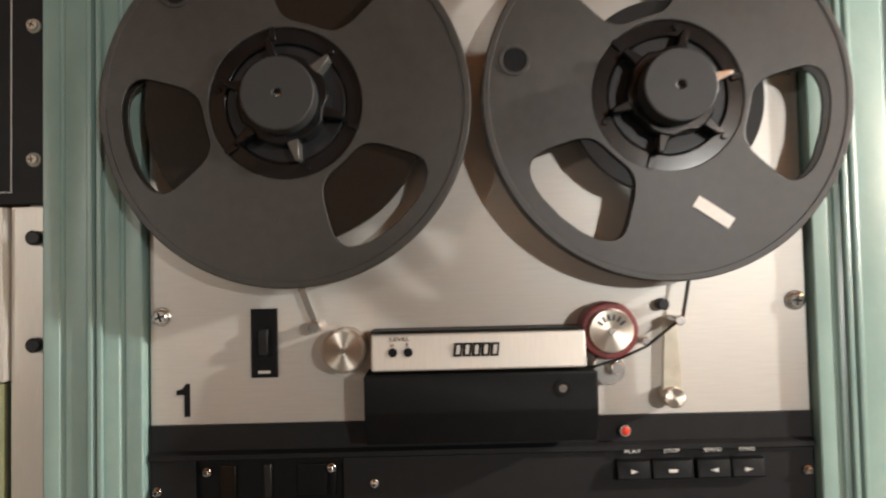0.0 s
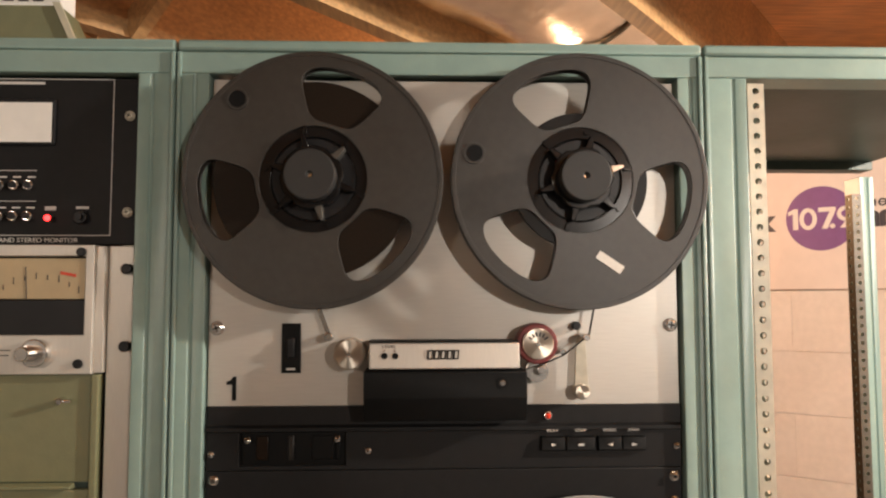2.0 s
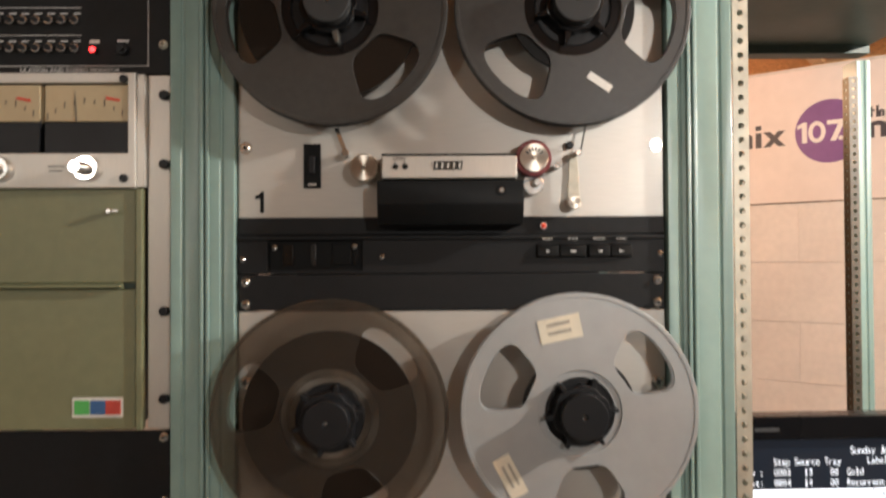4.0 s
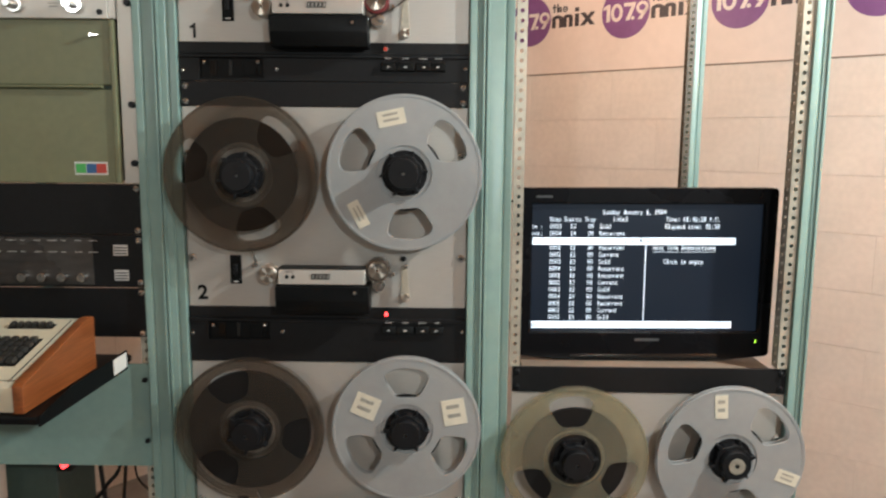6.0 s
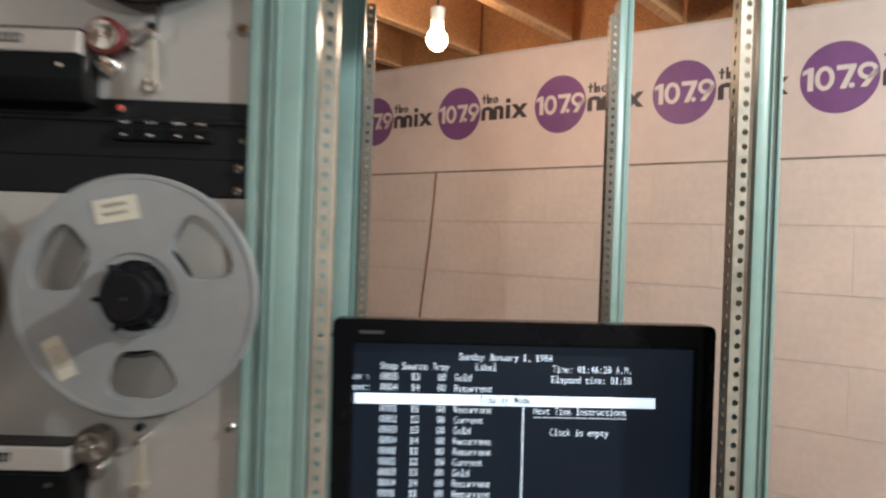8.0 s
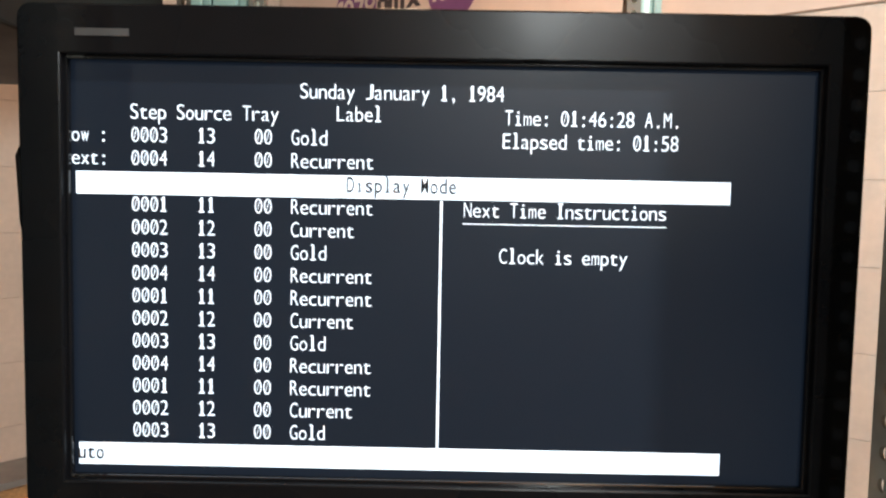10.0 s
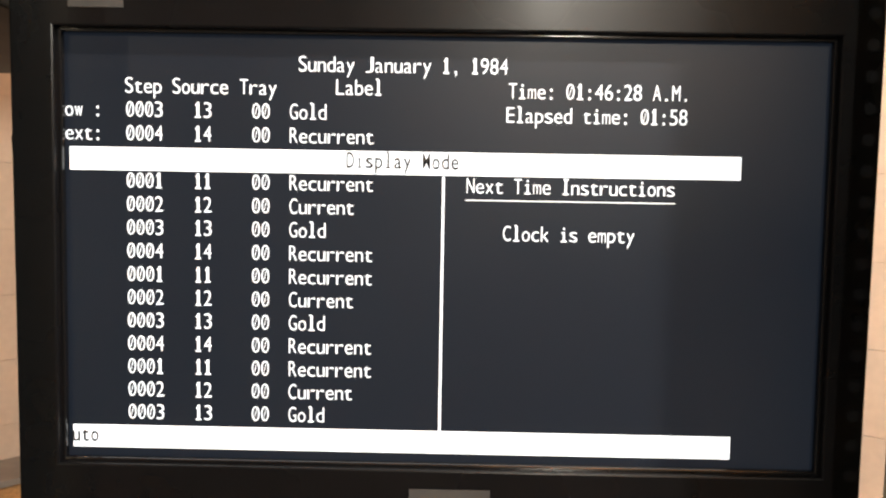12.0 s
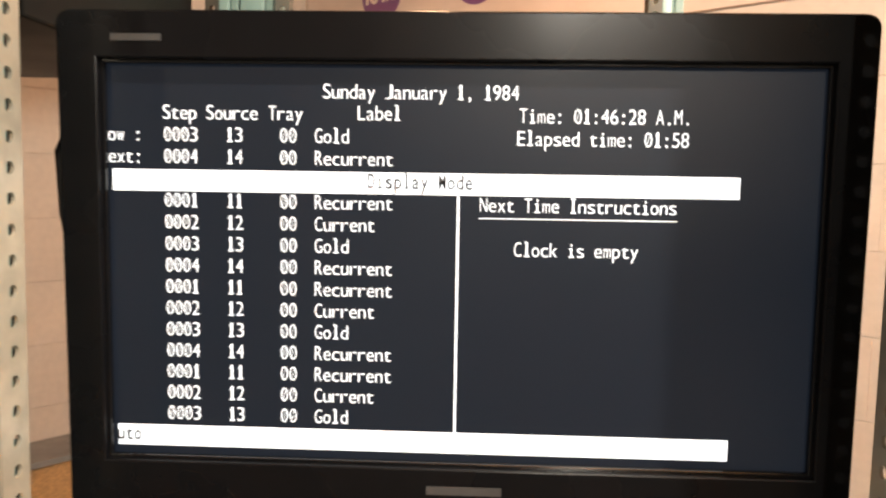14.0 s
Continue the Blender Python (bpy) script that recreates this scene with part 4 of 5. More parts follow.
for x0, x1 in ((-0.553, -0.4595), (-0.4545, -0.3605)):
    m = part("meter", Bm().box(x0, x1, -0.010, 0.001, 1.7115, 1.7525, 0.0012), METER, met, "cream lit level meter")
    part("meter_lower", Bm().box(x0, x1, -0.011, 0.001, 1.6755, 1.711, 0.001), BLACK_PLASTIC, met)
    part("red_zone", Bm().prism([(x1 - 0.026, 1.7365), (x1 - 0.0105, 1.7335), (x1 - 0.0105, 1.7365), (x1 - 0.026, 1.7395)], "y", -0.0106, -0.0098), RED_MARK, m)
    for k in range(11):
        a = radians(145 - 10.5 * k)
        xm, zm = (x0 + x1) / 2, 1.672
        q = 0.062
        part("tick", Bm().box(xm + q * math.cos(a) - 0.0004, xm + q * math.cos(a) + 0.0004, -0.0104, -0.0098, zm + q * math.sin(a) - 0.0025, zm + q * math.sin(a) + 0.0025 + 0.002 * (k % 2)), INK, m)
    part("needle", Bm().prism([((x0 + x1) / 2 - 0.012, 1.712), ((x0 + x1) / 2 - 0.0112, 1.712), ((x0 + x1) / 2 - 0.013, 1.744), ((x0 + x1) / 2 - 0.0134, 1.744)], "y", -0.0108, -0.0100), INK, m)
for x in (-0.4055, -0.503):
    k = part("knob", Bm().cyl((x, -0.016, 1.6585), 0.0138, 0.009, seg=36, bevel=0.001), CHROME, met, "round chrome knob")
    part("knob_tip", Bm().cyl((x - 0.004, -0.028, 1.6585), 0.0078, 0.016, seg=28, r2=0.0068, bevel=0.0008), CHROME, k)
    part("knob_legend", Bm().box(x - 0.044, x - 0.026, -0.0124, -0.0118, 1.6605, 1.6615).box(x - 0.043, x - 0.028, -0.0124, -0.0118, 1.6555, 1.6565), INK, met)
for x, z in ((-0.3655, 1.6475), (-0.3655, 1.7585)):
    part("corner_screw", Bm().cyl((x, -0.0135, z), 0.0046, 0.004, seg=18, bevel=0.001), BLACK_PLASTIC, met)
for z in (1.742, 1.664, 1.4985, 1.4005):
    part("ear_bolt", Bm().cyl((LX1 - 0.0065, -0.004, z), 0.0055, 0.008, seg=18, bevel=0.0015), BLACK_PLASTIC, met)

pan = thing("program_chassis", "olive green enamelled chassis panel with a colour tag", "rack equipment", (LC, 0, 1.366))
part("upper_door", Bm().box(LX0 + 0.02, LX1 - 0.0375, -0.004, 0.004, 1.5305, 1.6365, 0.002), OLIVE, pan)
part("lower_door", Bm().box(LX0 + 0.02, LX1 - 0.0375, -0.004, 0.004, 1.3665, 1.5235, 0.002), OLIVE, pan)
part("pull_ridge", Bm().prism([(-0.004, 1.5305), (-0.014, 1.5285), (-0.014, 1.526), (0.0, 1.5238)], "x", LX0 + 0.02, LX1 - 0.052, 0.0008), OLIVE, pan)
part("side_lip", Bm().box(LX1 - 0.0368, LX1 - 0.030, -0.008, 0.004, 1.3665, 1.6365, 0.001), OLIVE, pan)
part("body", Bm().box(LX0 + 0.025, LX1 - 0.04, 0.0045, 0.28, 1.37, 1.634), DARK_AND_SHADED_TEAL, pan)
part("latch_screw", Bm().cyl((-0.3815, -0.009, 1.611), 0.0032, 0.014, seg=16, bevel=0.001).box(-0.3815, -0.371, -0.014, -0.012, 1.6095, 1.6125, 0.0006), CHROME, pan)
tag = part("colour_tag", Bm().box(-0.426, -0.3695, -0.0046, -0.0038, 1.3805, 1.4025), WHITE_TAPE, pan, "cream tag with green, blue and red squares")
for x, mat in ((-0.4235, SWATCH_G), (-0.4055, SWATCH_B), (-0.3885, SWATCH_R)):
    part("swatch", Bm().box(x, x + 0.0168, -0.0052, -0.0044, 1.3835, 1.3995), mat, tag)

for z0, z1 in ((1.2775, 1.3655), (1.095, 1.184)):
    p = thing("blank_panel", "flat black blank rack panel", "rack panel", (LC, 0, z0))
    part("plate", Bm().box(LX0, LX1, 0.0, 0.004, z0 + 0.0008, z1 - 0.0008, 0.001), BLACK_PANEL, p)
    for z in (z0 + 0.008, z1 - 0.008):
        screw(p, LX1 - 0.0075, z, 0.0042)

amp = thing("audio_processor", "black two-channel audio processor with green level lights", "rack equipment", (LC, 0, 1.185))
part("panel", Bm().box(LX0, LX1, -0.001, 0.004, 1.1852, 1.2767, 0.001), BLACK_PANEL, amp)
part("body", Bm().box(LX0 + 0.02, LX1 - 0.02, 0.0045, 0.30, 1.187, 1.275, 0.002), BLACK, amp)
# The strip's mottled brown-grey is the room's reflection, put in as colour.
part("glossy_strip", Bm().box(LX0 + 0.04, -0.405, -0.0022, -0.0012, 1.190, 1.272), SHEEN_FACEPLATE, amp)
for row, z in enumerate((1.2475, 1.2035)):
    for k in range(4):
        if row:
            x = -0.526 + 0.0345 * k
            kn = part("knob", Bm().cyl((x, -0.008, z), 0.0088, 0.014, seg=28, r2=0.0075, bevel=0.001), CHROME, amp)
            part("pointer", Bm().box(x - 0.0006, x + 0.0006, -0.0154, -0.0148, z, z + 0.007), INK, kn)
    for k in range(2):
        x = -0.688 - 0.034 * k
        part("knob", Bm().cyl((x, -0.008, z), 0.0088, 0.014, seg=28, r2=0.0075, bevel=0.001), CHROME, amp)
    for k in range(2):
        zz = z + 0.007 - 0.0145 * k
        part("level_light", Bm().box(-0.662, -0.636 + 0.006 * row, -0.003, -0.0012, zz - 0.0016, zz + 0.0016, 0.0005), GREEN_ON, amp, "lit green level bar")
    part("emblem", Bm().box(-0.369, -0.3445, -0.0022, -0.0012, z - 0.006, z + 0.0125), PRINT, amp, "pale square emblem")
    for k in range(3):
        part("emblem_line", Bm().box(-0.3675, -0.346, -0.0026, -0.0018, z - 0.0035 + 0.005 * k, z - 0.0015 + 0.005 * k), INK, amp)
    for k in range(9):
        x = -0.60 + 0.0235 * k
        part("legend", Bm().box(x, x + 0.008 + 0.004 * (k % 3), -0.0026, -0.0020, 1.2665 - 0.02 * row, 1.2675 - 0.02 * row), PRINT, amp)
for z in (1.194, 1.268):
    screw(amp, LX1 - 0.0075, z, 0.0042)

sh = thing("keyboard_shelf", "teal steel rack panel carrying a black keyboard tray", "shelf", (LC, 0, 0.856))
part("front_panel", Bm().box(LX0, LX1, 0.0, 0.005, 0.856, 1.047, 0.0015), TEAL, sh)
part("tray", Bm().box(LX0 - 0.005, -0.3555, -0.291, 0.02, 1.047, 1.059, 0.003), BLACK, sh, "black keyboard tray")
part("tray_side", Bm().prism([(-0.291, 1.045), (-0.006, 1.040), (-0.006, 1.074), (-0.20, 1.074), (-0.291, 1.060)], "x", -0.3553, -0.3523, 0.0008), BLACK, sh)
part("side_sticker", Bm().box(-0.3521, -0.3517, -0.062, -0.012, 1.045, 1.072), WHITE_TAPE, sh, "white sticker on the tray's side")
for z in (1.018, 0.905):
    part("panel_bolt", Bm().cyl((LX1 - 0.0085, -0.002, z), 0.0046, 0.005, seg=16, bevel=0.001), BLACK_PLASTIC, sh)

kb = thing("control_keyboard", "cream desktop control keyboard with orange wooden side cheeks", "keyboard", (-0.6, -0.17, 1.0592))
KX0, KX1 = -0.835, -0.3945
body = [(-0.280, 1.0605), (-0.070, 1.0605), (-0.070, 1.146), (-0.082, 1.1475), (-0.272, 1.1015), (-0.280, 1.097)]
part("case", Bm().prism(body, "x", KX0, KX1, 0.0025), CREAM, kb)
for x0, x1 in ((KX1 + 0.0006, KX1 + 0.0166), (KX0 - 0.0166, KX0 - 0.0006)):
    part("side_cheek", Bm().prism([(-0.283, 1.0598), (-0.066, 1.0598), (-0.066, 1.149), (-0.083, 1.1515), (-0.274, 1.105), (-0.283, 1.1)], "x", x0, x1, 0.002), CHEEK, kb, "orange varnished wooden cheek")
SLOPE = math.atan2(1.1475 - 1.1015, 0.19)


def on_top(b, x, s, lift=0.0):
    """Move a shape, built flat about the origin, onto the sloping top; s runs from its front edge to its back."""
    f = s / 0.1955
    m = Matrix.Translation((x, -0.272 + 0.19 * f, 1.1015 + 0.046 * f + lift)) @ Matrix.Rotation(SLOPE, 4, "X")
    bmesh.ops.transform(b.bm, verts=b.bm.verts, matrix=m)
    return b


part("top_groove", on_top(Bm().box(-0.20, 0.218, -0.0008, 0.0008, -0.0002, 0.0006), -0.6145, 0.006), INK, kb)
part("top_groove", on_top(Bm().box(-0.0008, 0.0008, -0.004, 0.186, -0.0002, 0.0006), -0.4055, 0.006), INK, kb)
for x0, s0, nx, ns, px, ps in ((-0.487, 0.055, 5, 5, 0.0145, 0.0155), (-0.664, 0.014, 9, 4, 0.0145, 0.0135), (-0.487, 0.168, 6, 1, 0.0115, 0.012)):
    part("key_bed", on_top(Bm().box(-px * 0.65, px * (nx - 0.35), -ps * 0.65, ps * (ns - 0.35), -0.001, 0.0012, 0.0005), x0, s0), BLACK, kb)
    for i in range(nx):
        for j in range(ns):
            part("key", on_top(Bm().prism([(-px * 0.43, 0.001), (px * 0.43, 0.001), (px * 0.33, 0.008), (-px * 0.33, 0.008)], "y", -ps * 0.4, ps * 0.4, 0.0008), x0 + px * i, s0 + ps * j), KEY, kb)
part("paper_tag", on_top(Bm().box(-0.05, 0.028, -0.008, 0.008, 0.0, 0.0006), -0.589, 0.104), PAPER, kb, "cream paper tag")

sign = thing("name_box", "olive sloping-sided box with a white lettered top strip", "equipment box", (-0.60, 0.08, TOP))
part("box", Bm().prism([(-0.83, TOP), (-0.401, TOP), (-0.430, 2.041), (-0.80, 2.041)], "y", 0.06, 0.105, 0.002), OLIVE, sign)
part("top_strip", Bm().box(-0.80, -0.4315, 0.064, 0.101, 2.0415, 2.11, 0.002), WHITE_TAPE, sign, "white top strip")
part("edge_trim", Bm().prism([(-0.4075, TOP + 0.001), (-0.4005, TOP + 0.001), (-0.429, 2.043), (-0.437, 2.043)], "y", 0.0555, 0.0598), CREAM, sign)
for k in range(8):
    part("letter_bar", Bm().box(-0.462 - 0.0165 * k, -0.4505 - 0.0165 * k, 0.0632, 0.0642, 2.0465, 2.058 + 0.006 * (k % 3 == 1)), INK, sign)

# ---------------------------------------------------------------- behind and under the left rack
psu = thing("power_supply", "tall dark green power supply box in the rack's foot", "power supply", (-0.63, 0.3, 0.0))
part("case", Bm().box(-0.746, -0.633, 0.25, 0.42, BASE + 0.002, 0.84, 0.004), DARK_AND_SHADED_TEAL, psu)
part("foot", Bm().box(-0.736, -0.643, 0.26, 0.41, BASE, BASE + 0.0025), BLACK, psu)
part("indicator", Bm().cyl((-0.610, 0.240, 0.746), 0.006, 0.012, seg=16), RED_ON, psu, "lit red indicator")
part("indicator_block", Bm().box(-0.6325, -0.600, 0.246, 0.28, 0.728, 0.770, 0.002), BLACK_PLASTIC, psu)
jb = thing("junction_box", "small grey steel junction box among the cables", "junction box", (-0.65, 0.226, BASE))
part("box", Bm().box(-0.667, -0.632, 0.205, 0.245, 0.56, 0.62, 0.003), GALVANISED, jb)
part("stem", Bm().box(-0.656, -0.644, 0.22, 0.232, BASE, 0.5605), STEEL, jb)
rail(rack_left, -0.800, -0.782, 0.20, BASE, 0.85, BULB_TINTED_ZINC)


def smooth(pts, count=7):
    """Points of a cable that glides through a few places."""
    p = [Vector(q) for q in pts]
    p = [p[0] * 2 - p[1]] + p + [p[-1] * 2 - p[-2]]
    out_pts = []
    for a, b, c, d in zip(p, p[1:], p[2:], p[3:]):
        for i in range(count):
            t = i / count
            out_pts.append(0.5 * (2 * b + (c - a) * t + (2 * a - 5 * b + 4 * c - d) * t * t + (3 * b - a - 3 * c + d) * t ** 3))
    return out_pts + [p[-2]]


LOOSE = [
    (0.0052, ((-0.618, 0.36, 0.92), (-0.614, 0.40, 0.70), (-0.602, 0.41, 0.50), (-0.59, 0.44, 0.20), (-0.52, 0.52, FLOOR + 0.006))),
    (0.0048, ((-0.556, 0.36, 0.92), (-0.562, 0.40, 0.69), (-0.600, 0.40, 0.62), (-0.655, 0.41, 0.53), (-0.665, 0.44, 0.30), (-0.60, 0.50, FLOOR + 0.006))),
    (0.0042, ((-0.552, 0.38, 0.92), (-0.560, 0.42, 0.68), (-0.574, 0.42, 0.50), (-0.57, 0.46, 0.25), (-0.64, 0.55, FLOOR + 0.006))),
    (0.0026, ((-0.545, 0.36, 0.92), (-0.532, 0.40, 0.70), (-0.522, 0.40, 0.64), (-0.490, 0.41, 0.59), (-0.44, 0.50, 0.40), (-0.42, 0.56, FLOOR + 0.004))),
    (0.0050, ((-0.740, 0.44, 0.63), (-0.820, 0.42, 0.592), (-0.900, 0.41, 0.545), (-0.976, 0.40, 0.49), (-1.04, 0.42, 0.30), (-1.02, 0.50, FLOOR + 0.006))),
    (0.0040, ((-0.745, 0.44, 0.58), (-0.824, 0.41, 0.538), (-0.890, 0.40, 0.49), (-0.93, 0.42, 0.25), (-0.88, 0.52, FLOOR + 0.005))),
    (0.0036, ((-0.665, 0.30, 0.74), (-0.694, 0.37, 0.63), (-0.680, 0.38, 0.55), (-0.640, 0.38, 0.525), (-0.600, 0.38, 0.545), (-0.570, 0.40, 0.48), (-0.56, 0.48, FLOOR + 0.005))),
    (0.0036, ((-0.628, 0.26, 0.75), (-0.600, 0.30, 0.78), (-0.57, 0.36, 0.86), (-0.56, 0.40, 0.94))),
    (0.0040, ((-0.822, 0.38, 0.98), (-0.900, 0.40, 0.80), (-0.918, 0.40, 0.62), (-0.880, 0.41, 0.48), (-0.85, 0.46, FLOOR + 0.005))),
    (0.0036, ((-0.822, 0.42, 1.00), (-0.915, 0.43, 0.82), (-0.900, 0.43, 0.62), (-0.850, 0.43, 0.47), (-0.80, 0.50, FLOOR + 0.005))),
    (0.0030, ((-0.70, 0.40, 0.50), (-0.66, 0.36, 0.545), (-0.61, 0.35, 0.535), (-0.57, 0.37, 0.49), (-0.53, 0.42, 0.35), (-0.50, 0.5, FLOOR + 0.004))),
]
for r, places in LOOSE:
    cb = thing("cable", "loose black cable hanging behind the rack", "cable", places[-1], "loose cables")
    part("cord", Bm().tube(smooth(places), r, 7), CABLE, cb)
    part("plug", Bm().cyl(places[0], r + 0.004, 0.03, "z", 12, bevel=0.001), BLACK_PLASTIC, cb)

bench_at = CORNER + DB * 0.85
bench = thing("low_bench", "low orange-brown wooden bench with a dark grey top", "bench", (bench_at.x, bench_at.y, FLOOR))


def along_west(t0, t1, d0, d1):
    """The plan of a board beside the short wall: t runs along the wall, d out from it."""
    return [tuple(CORNER + DB * t + DA * d) for t, d in ((t0, d0), (t1, d0), (t1, d1), (t0, d1))]


part("top", Bm().prism(along_west(0.5, 1.2, 0.006, 0.20), "z", 0.40, 0.42, 0.002), CONCRETE, bench, "dark grey bench top")
part("front_board", Bm().prism(along_west(0.52, 1.18, 0.165, 0.185), "z", 0.22, 0.3995, 0.002), LUMBER, bench)
for t in (0.54, 1.12):
    part("leg", Bm().prism(along_west(t, t + 0.04, 0.03, 0.164), "z", FLOOR, 0.3995, 0.002), LUMBER, bench)
lead = thing("cable", "thin black power lead running from the television's back", "cable", (0.2, 0.3, 1.05), "loose cables")
part("cord", Bm().tube([(0.362, 0.128, 1.325), (0.330, 0.150, 1.331), (0.285, 0.175, 1.318), (0.252, 0.205, 1.285), (0.238, 0.235, 1.235), (0.236, 0.26, 1.16), (0.238, 0.27, 1.06), (0.24, 0.28, 0.95)], 0.0026, 7), CABLE, lead)

# ---------------------------------------------------------------- bare bulbs
for at, label in ((BULB_BACK, "lit bare bulb hanging on a cord behind the racks"), (BULB_FRONT, "lit bare bulb in a porcelain holder"), (BULB_SIDE, "lit bare bulb in a porcelain holder"), (BULB_ROOM, "lit bare bulb in a porcelain holder")):
    lb = thing("light_bulb", label, "lamp", (at.x, at.y, at.z + 0.085))
    glass = part("globe", Bm().ball(at, 0.030, 1, 1, 1.08, 24).cyl((at.x, at.y, at.z + 0.035), 0.020, 0.03, "z", 20, r2=0.014), BULB_GLASS, lb, "glowing glass")
    glass.visible_shadow = False
    part("socket", Bm().cyl((at.x, at.y, at.z + 0.069), 0.018, 0.04, "z", 20, r2=0.022, bevel=0.002), CERAMIC, lb)
    part("cord", Bm().cyl((at.x, at.y, (at.z + 0.088 + CEIL) / 2), 0.0035, CEIL - at.z - 0.086, "z", 10), CABLE, lb)

# a foil-wrapped duct between the joists, over the middle rack
duct = thing("duct", "duct wrapped in crumpled shiny foil under the ceiling", "duct", (0.2, 1.0, 2.12))
b = Bm()
p0, dv = CORNER + DA * 1.591 + DB * 0.85, DB
count, seg = 26, 22
rings = []
for i in range(count + 1):
    c = p0 + dv * (1.9 * i / count)
    ring = []
    for k in range(seg):
        a = 2 * math.pi * k / seg
        rr = 0.160 * (1 + 0.09 * noise.noise(Vector((c.x * 6, c.y * 6, a * 1.6))) + 0.05 * noise.noise(Vector((c.x * 19, c.y * 19, a * 5))))
        ring.append(b.bm.verts.new((c.x + DA.x * rr * 1.1 * math.cos(a), c.y + DA.y * rr * 1.1 * math.cos(a), 2.335 + rr * 0.72 * math.sin(a))))
    rings.append(ring)
for s, t in zip(rings, rings[1:]):
    for k in range(seg):
        b.bm.faces.new((s[k], s[(k + 1) % seg], t[(k + 1) % seg], t[k]))
b.bm.faces.new(rings[0]), b.bm.faces.new(rings[-1][::-1])
part("wrap", b, FOIL, duct)
for f in (0.45, 1.25):
    c = p0 + dv * f
    strap = Bm().tube([(c.x + DA.x * 0.178 * math.cos(a), c.y + DA.y * 0.178 * math.cos(a), 2.335 + 0.122 * math.sin(a)) for a in [math.pi * (1 + i / 14) for i in range(15)]], 0.004, 6)
    part("strap", strap, STEEL, duct)

# ---------------------------------------------------------------- wall decals: purple roundels with bars for their words
wall_n, wa, wd, wn = walls[0]
A0 = (Vector((0.934, 1.879)) - wa).dot(wd)


def on_wall(b, s, z, lift):
    """Move a shape built in x and z about the origin onto the long wall, s metres along it."""
    c = wa + wd * s + wn * lift
    m = Matrix(((wd.x, -wn.x, 0, c.x), (wd.y, -wn.y, 0, c.y), (0, 0, 1, z), (0, 0, 0, 1)))
    if isinstance(b, Bm):
        bmesh.ops.transform(b.bm, verts=b.bm.verts, matrix=m)
    else:
        b.transform(m)
    return b


BZ0, BZ1 = 1.745, 2.188
mid_b = wa + wd * 2.6
banner = thing("banner", "long pale paper banner printed with purple roundels and charcoal marks", "banner", (mid_b.x, mid_b.y, BZ0))
sheet = on_wall(Bm().box(0, 5.6, -0.0008, 0.0008, 0, BZ1 - BZ0, 0.0003, 1), 0.02, BZ0, 0.0030)
part("sheet", sheet, BANNER, banner)
# A thin brown strip stands in for the shadow at the sheet's bottom.
part("hem", on_wall(Bm().box(0, 5.6, -0.0012, 0.0012, 0, 0.0045, 0.0004, 1), 0.02, BZ0 - 0.0035, 0.0040), EDGE_SHADOW, banner, "brown shadow line along the lower edge")


def oval(x, z, rx, rz, band):
    """A flat oval ring."""
    turn = [2 * math.pi * i / 28 for i in range(28)]
    return flat([[(x + (rx - d) * math.cos(a), z + (rz - d) * math.sin(a)) for a in turn] for d in (0, band)], -0.0004, 0.0008)


def poly(*pts):
    return Bm().prism(list(pts), "y", -0.0004, 0.0004)


def slab(x0, x1, z0, z1):
    return Bm().box(x0, x1, -0.0004, 0.0004, z0, z1)


def arch(x0, x1, z0, z1, w, flat_top=0.55):
    """Two stems joined by a rounded shoulder."""
    rx, n = (x1 - x0) / 2, 10
    xm, zs = (x0 + x1) / 2, z1 - rx * flat_top
    turn = [math.pi * i / n for i in range(n + 1)]
    outer = [(xm + rx * math.cos(a), zs + rx * flat_top * math.sin(a)) for a in turn]
    inner = [(xm - (rx - w) * math.cos(a), zs + (rx * flat_top - w * 0.8) * math.sin(a)) for a in turn]
    return flat([[(x1 - w, z0), (x1, z0)] + outer + [(x0, z0), (x0 + w, z0)] + inner], -0.0004, 0.0008)


def pale_marks():
    """The pale strokes across a roundel."""
    return (poly((-0.084, -0.034), (-0.068, -0.034), (-0.068, 0.035), (-0.080, 0.035), (-0.098, 0.026), (-0.098, 0.013), (-0.084, 0.019)),
            oval(-0.038, 0.0, 0.0265, 0.036, 0.0135),
            poly((-0.007, 0.035), (0.044, 0.035), (0.044, 0.024), (0.019, -0.034), (0.002, -0.034), (0.026, 0.021), (-0.007, 0.021)),
            Bm().cyl((0.0335, 0.0, -0.0265), 0.0078, 0.0008, seg=18), oval(0.0735, 0.0115, 0.0265, 0.0245, 0.0125),
            poly((0.055, -0.034), (0.073, -0.034), (0.0995, 0.006), (0.0975, 0.020), (0.083, 0.006)))


def charcoal_marks():
    """The charcoal strokes beside a roundel: a short row above, a tall row below."""
    return (slab(0.118, 0.125, 0.030, 0.064), slab(0.112, 0.131, 0.048, 0.054), slab(0.135, 0.142, 0.029, 0.066), arch(0.1425, 0.158, 0.029, 0.052, 0.0065),
            oval(0.1755, 0.040, 0.0125, 0.0125, 0.0055), slab(0.165, 0.186, 0.0385, 0.0425),
            arch(0.111, 0.165, -0.036, 0.017, 0.0185), arch(0.1655, 0.2135, -0.036, 0.017, 0.0185), slab(0.224, 0.2435, -0.036, 0.016), slab(0.224, 0.2435, 0.025, 0.041),
            poly((0.249, -0.036), (0.272, -0.036), (0.321, 0.017), (0.298, 0.017)), poly((0.298, -0.036), (0.321, -0.036), (0.272, 0.017), (0.249, 0.017)))


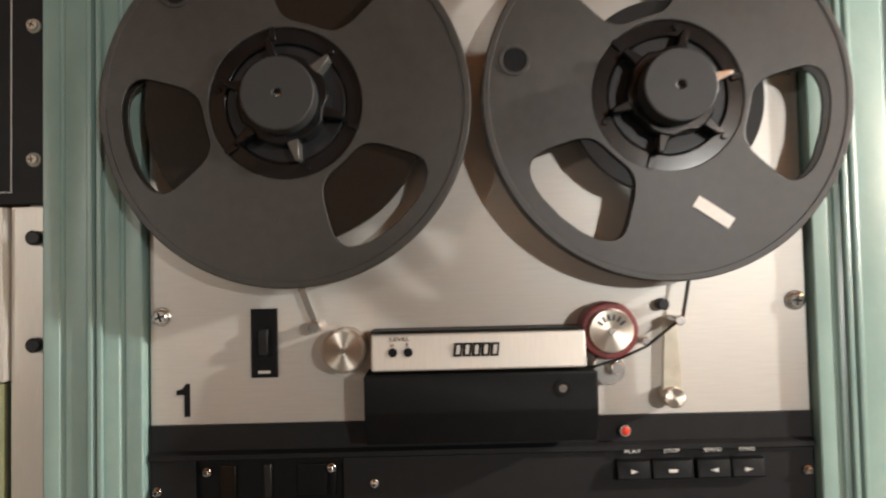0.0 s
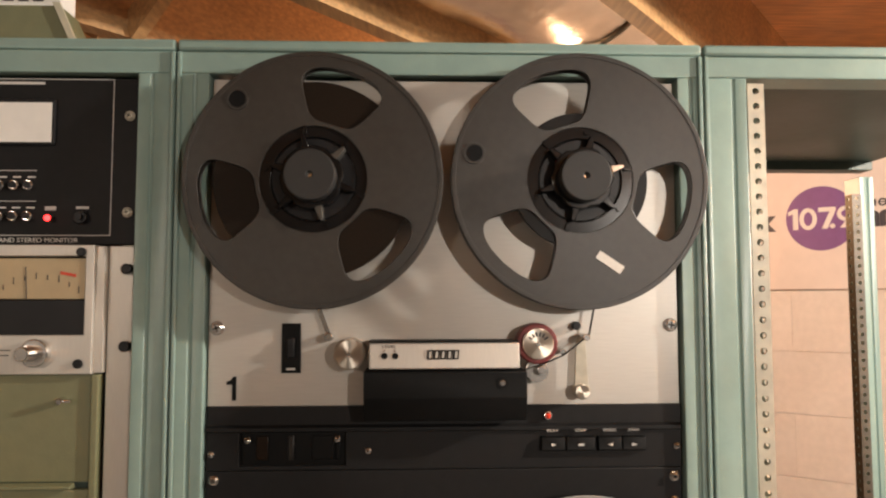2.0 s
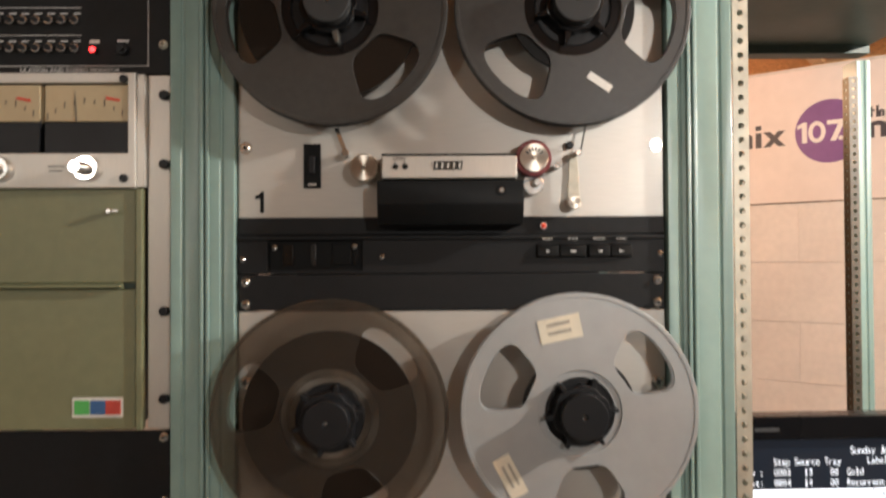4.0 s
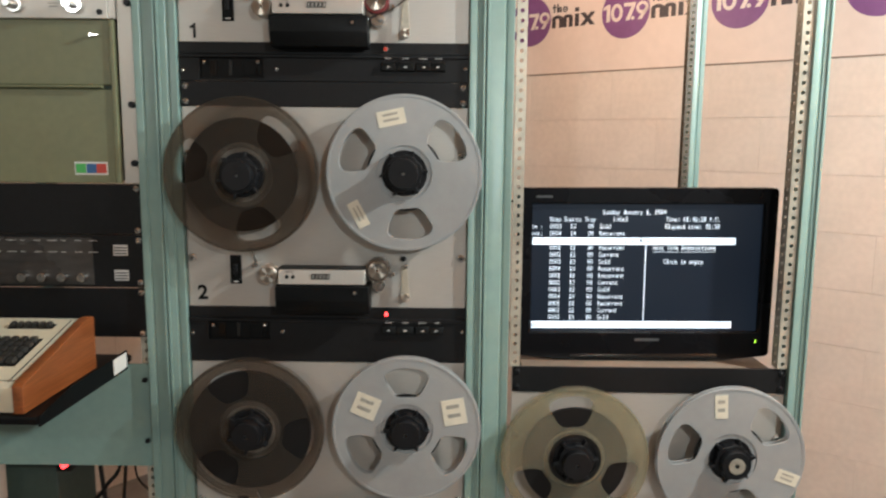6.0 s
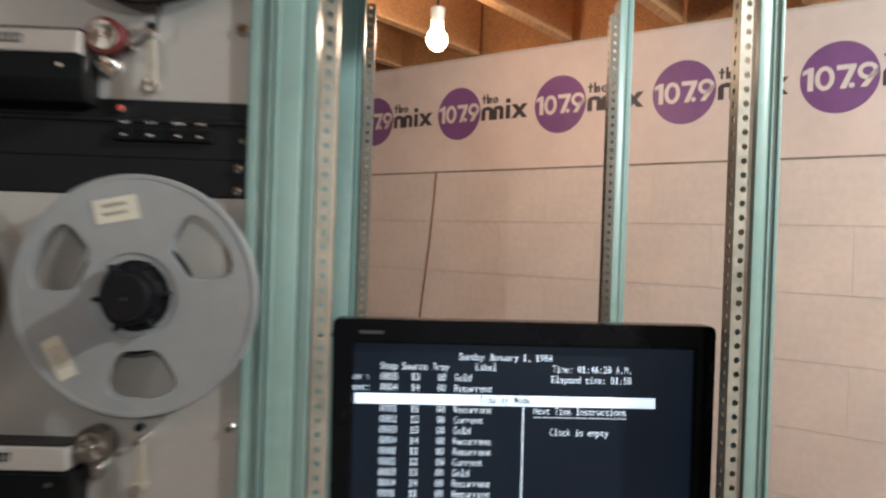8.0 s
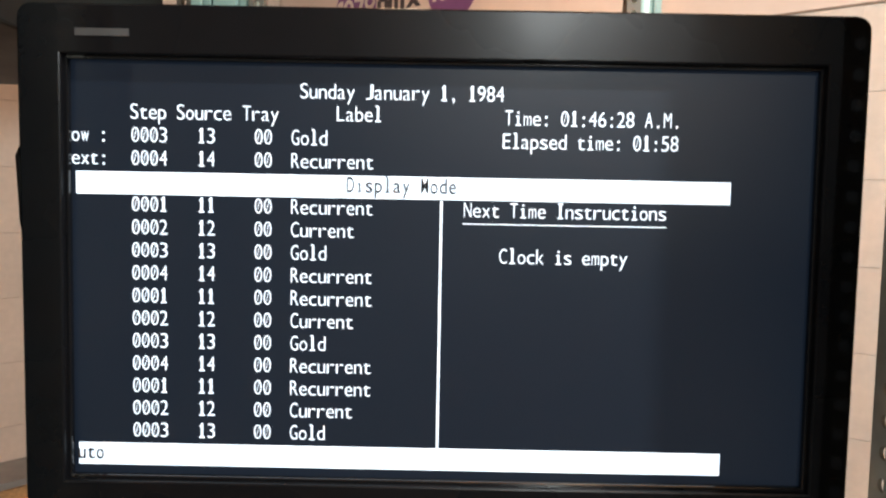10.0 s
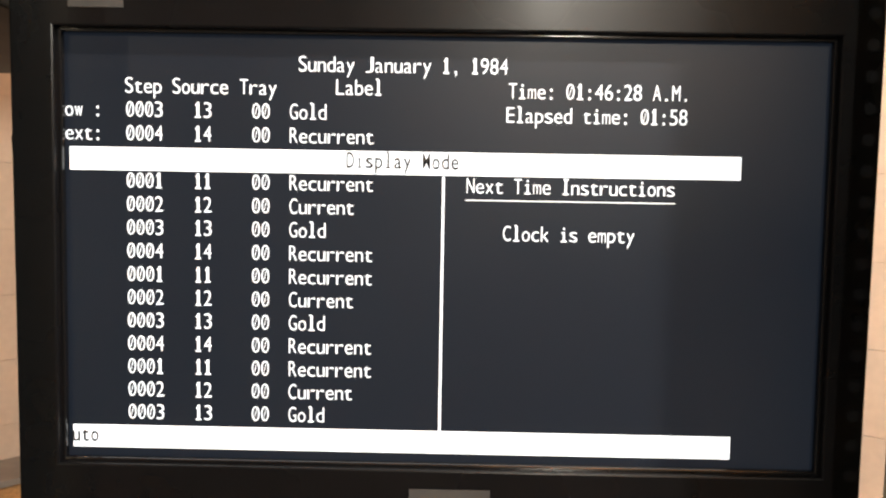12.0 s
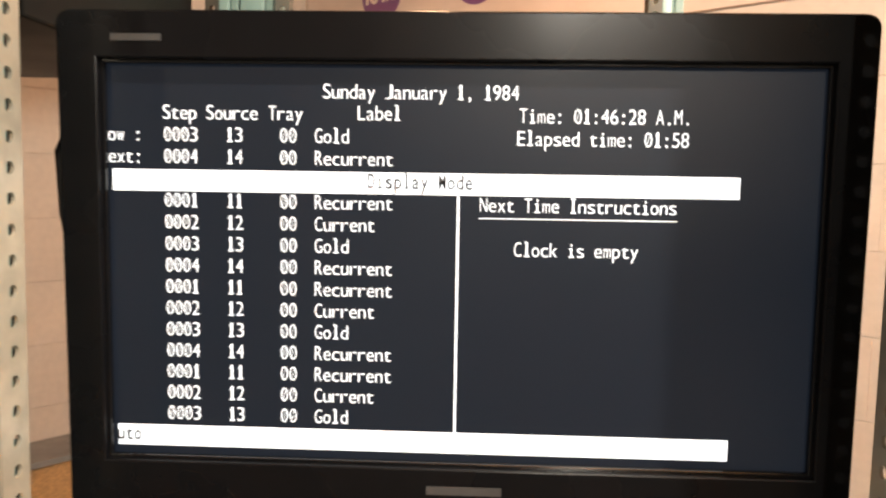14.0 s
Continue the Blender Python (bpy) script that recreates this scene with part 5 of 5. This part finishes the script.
for k in range(-2, 9):
    s = A0 + 0.457 * k
    if not 0.15 < s < 5.3:
        continue
    zc = 1.975
    disc = part("roundel", on_wall(Bm().cyl((0, 0, 0), 0.105, 0.0008, seg=64), s, zc, 0.0044), PURPLE, banner, "purple printed roundel")
    for mark in pale_marks():
        part("pale_mark", on_wall(mark, s, zc, 0.0052), LOGO_WHITE, disc)
    for i, mark in enumerate(charcoal_marks()):
        part("charcoal_mark", on_wall(mark, s, zc, 0.0044 + 0.0003 * (i % 3)), LOGO_GREY, banner)
wire = thing("wall_wire", "thin dull red wire hanging down the block wall", "wire", (0.47, 2.25, 1.1))
p = [wa + wd * (A0 - 0.560 - 0.0127 * i + 0.005 * math.sin(i * 0.9)) + wn * 0.0075 for i in range(9)]
part("wire", Bm().tube([(q.x, q.y, 1.744 - 0.13 * i) for i, q in enumerate(p)], 0.0026, 6), RED_WIRE, wire)

# ---------------------------------------------------------------- concrete blocks of the two near walls
BH, BW = 0.2032, 0.4064
block = mesh_of(Bm().box(0.0001, BW - 0.0001, 0.0, 0.06, 0.0005, BH - 0.0005, 0.0006, 1), "block", 0)
block.materials.append(WALL)
Z0 = 1.5418 - 7 * BH
low = mesh_of(Bm().box(0.0012, BW - 0.0012, 0.0, 0.06, 0.0, Z0 - 0.0012, 0.0022, 1), "block", 0)
low.materials.append(WALL)
for wall, a, d, n in (walls[0], (walls[3][0], CORNER, DB, walls[3][3])):
    length = LONG_A if wall is walls[0][0] else 3.0
    flip = 1 if d.cross(n) < 0 else -1
    for course in range(-1, 10):
        z = Z0 + BH * course if course >= 0 else 0.0
        count = int(length / BW)
        for i in range(count):
            s = i * BW + (BW / 2 if course % 2 else 0.0) - 0.103
            o = a + d * (s if flip > 0 else s + BW)
            e = d * flip
            ob = new("block", low if course < 0 else block)
            jut = 0.0008 * noise.noise(Vector((s * 3.1, z * 5.3, 1.7)))
            back = -n
            c = o + n * jut
            ob.matrix_world = Matrix(((e.x, back.x, 0, c.x), (e.y, back.y, 0, c.y), (0, 0, 1, z), (0, 0, 0, 1)))
            ob.parent = wall
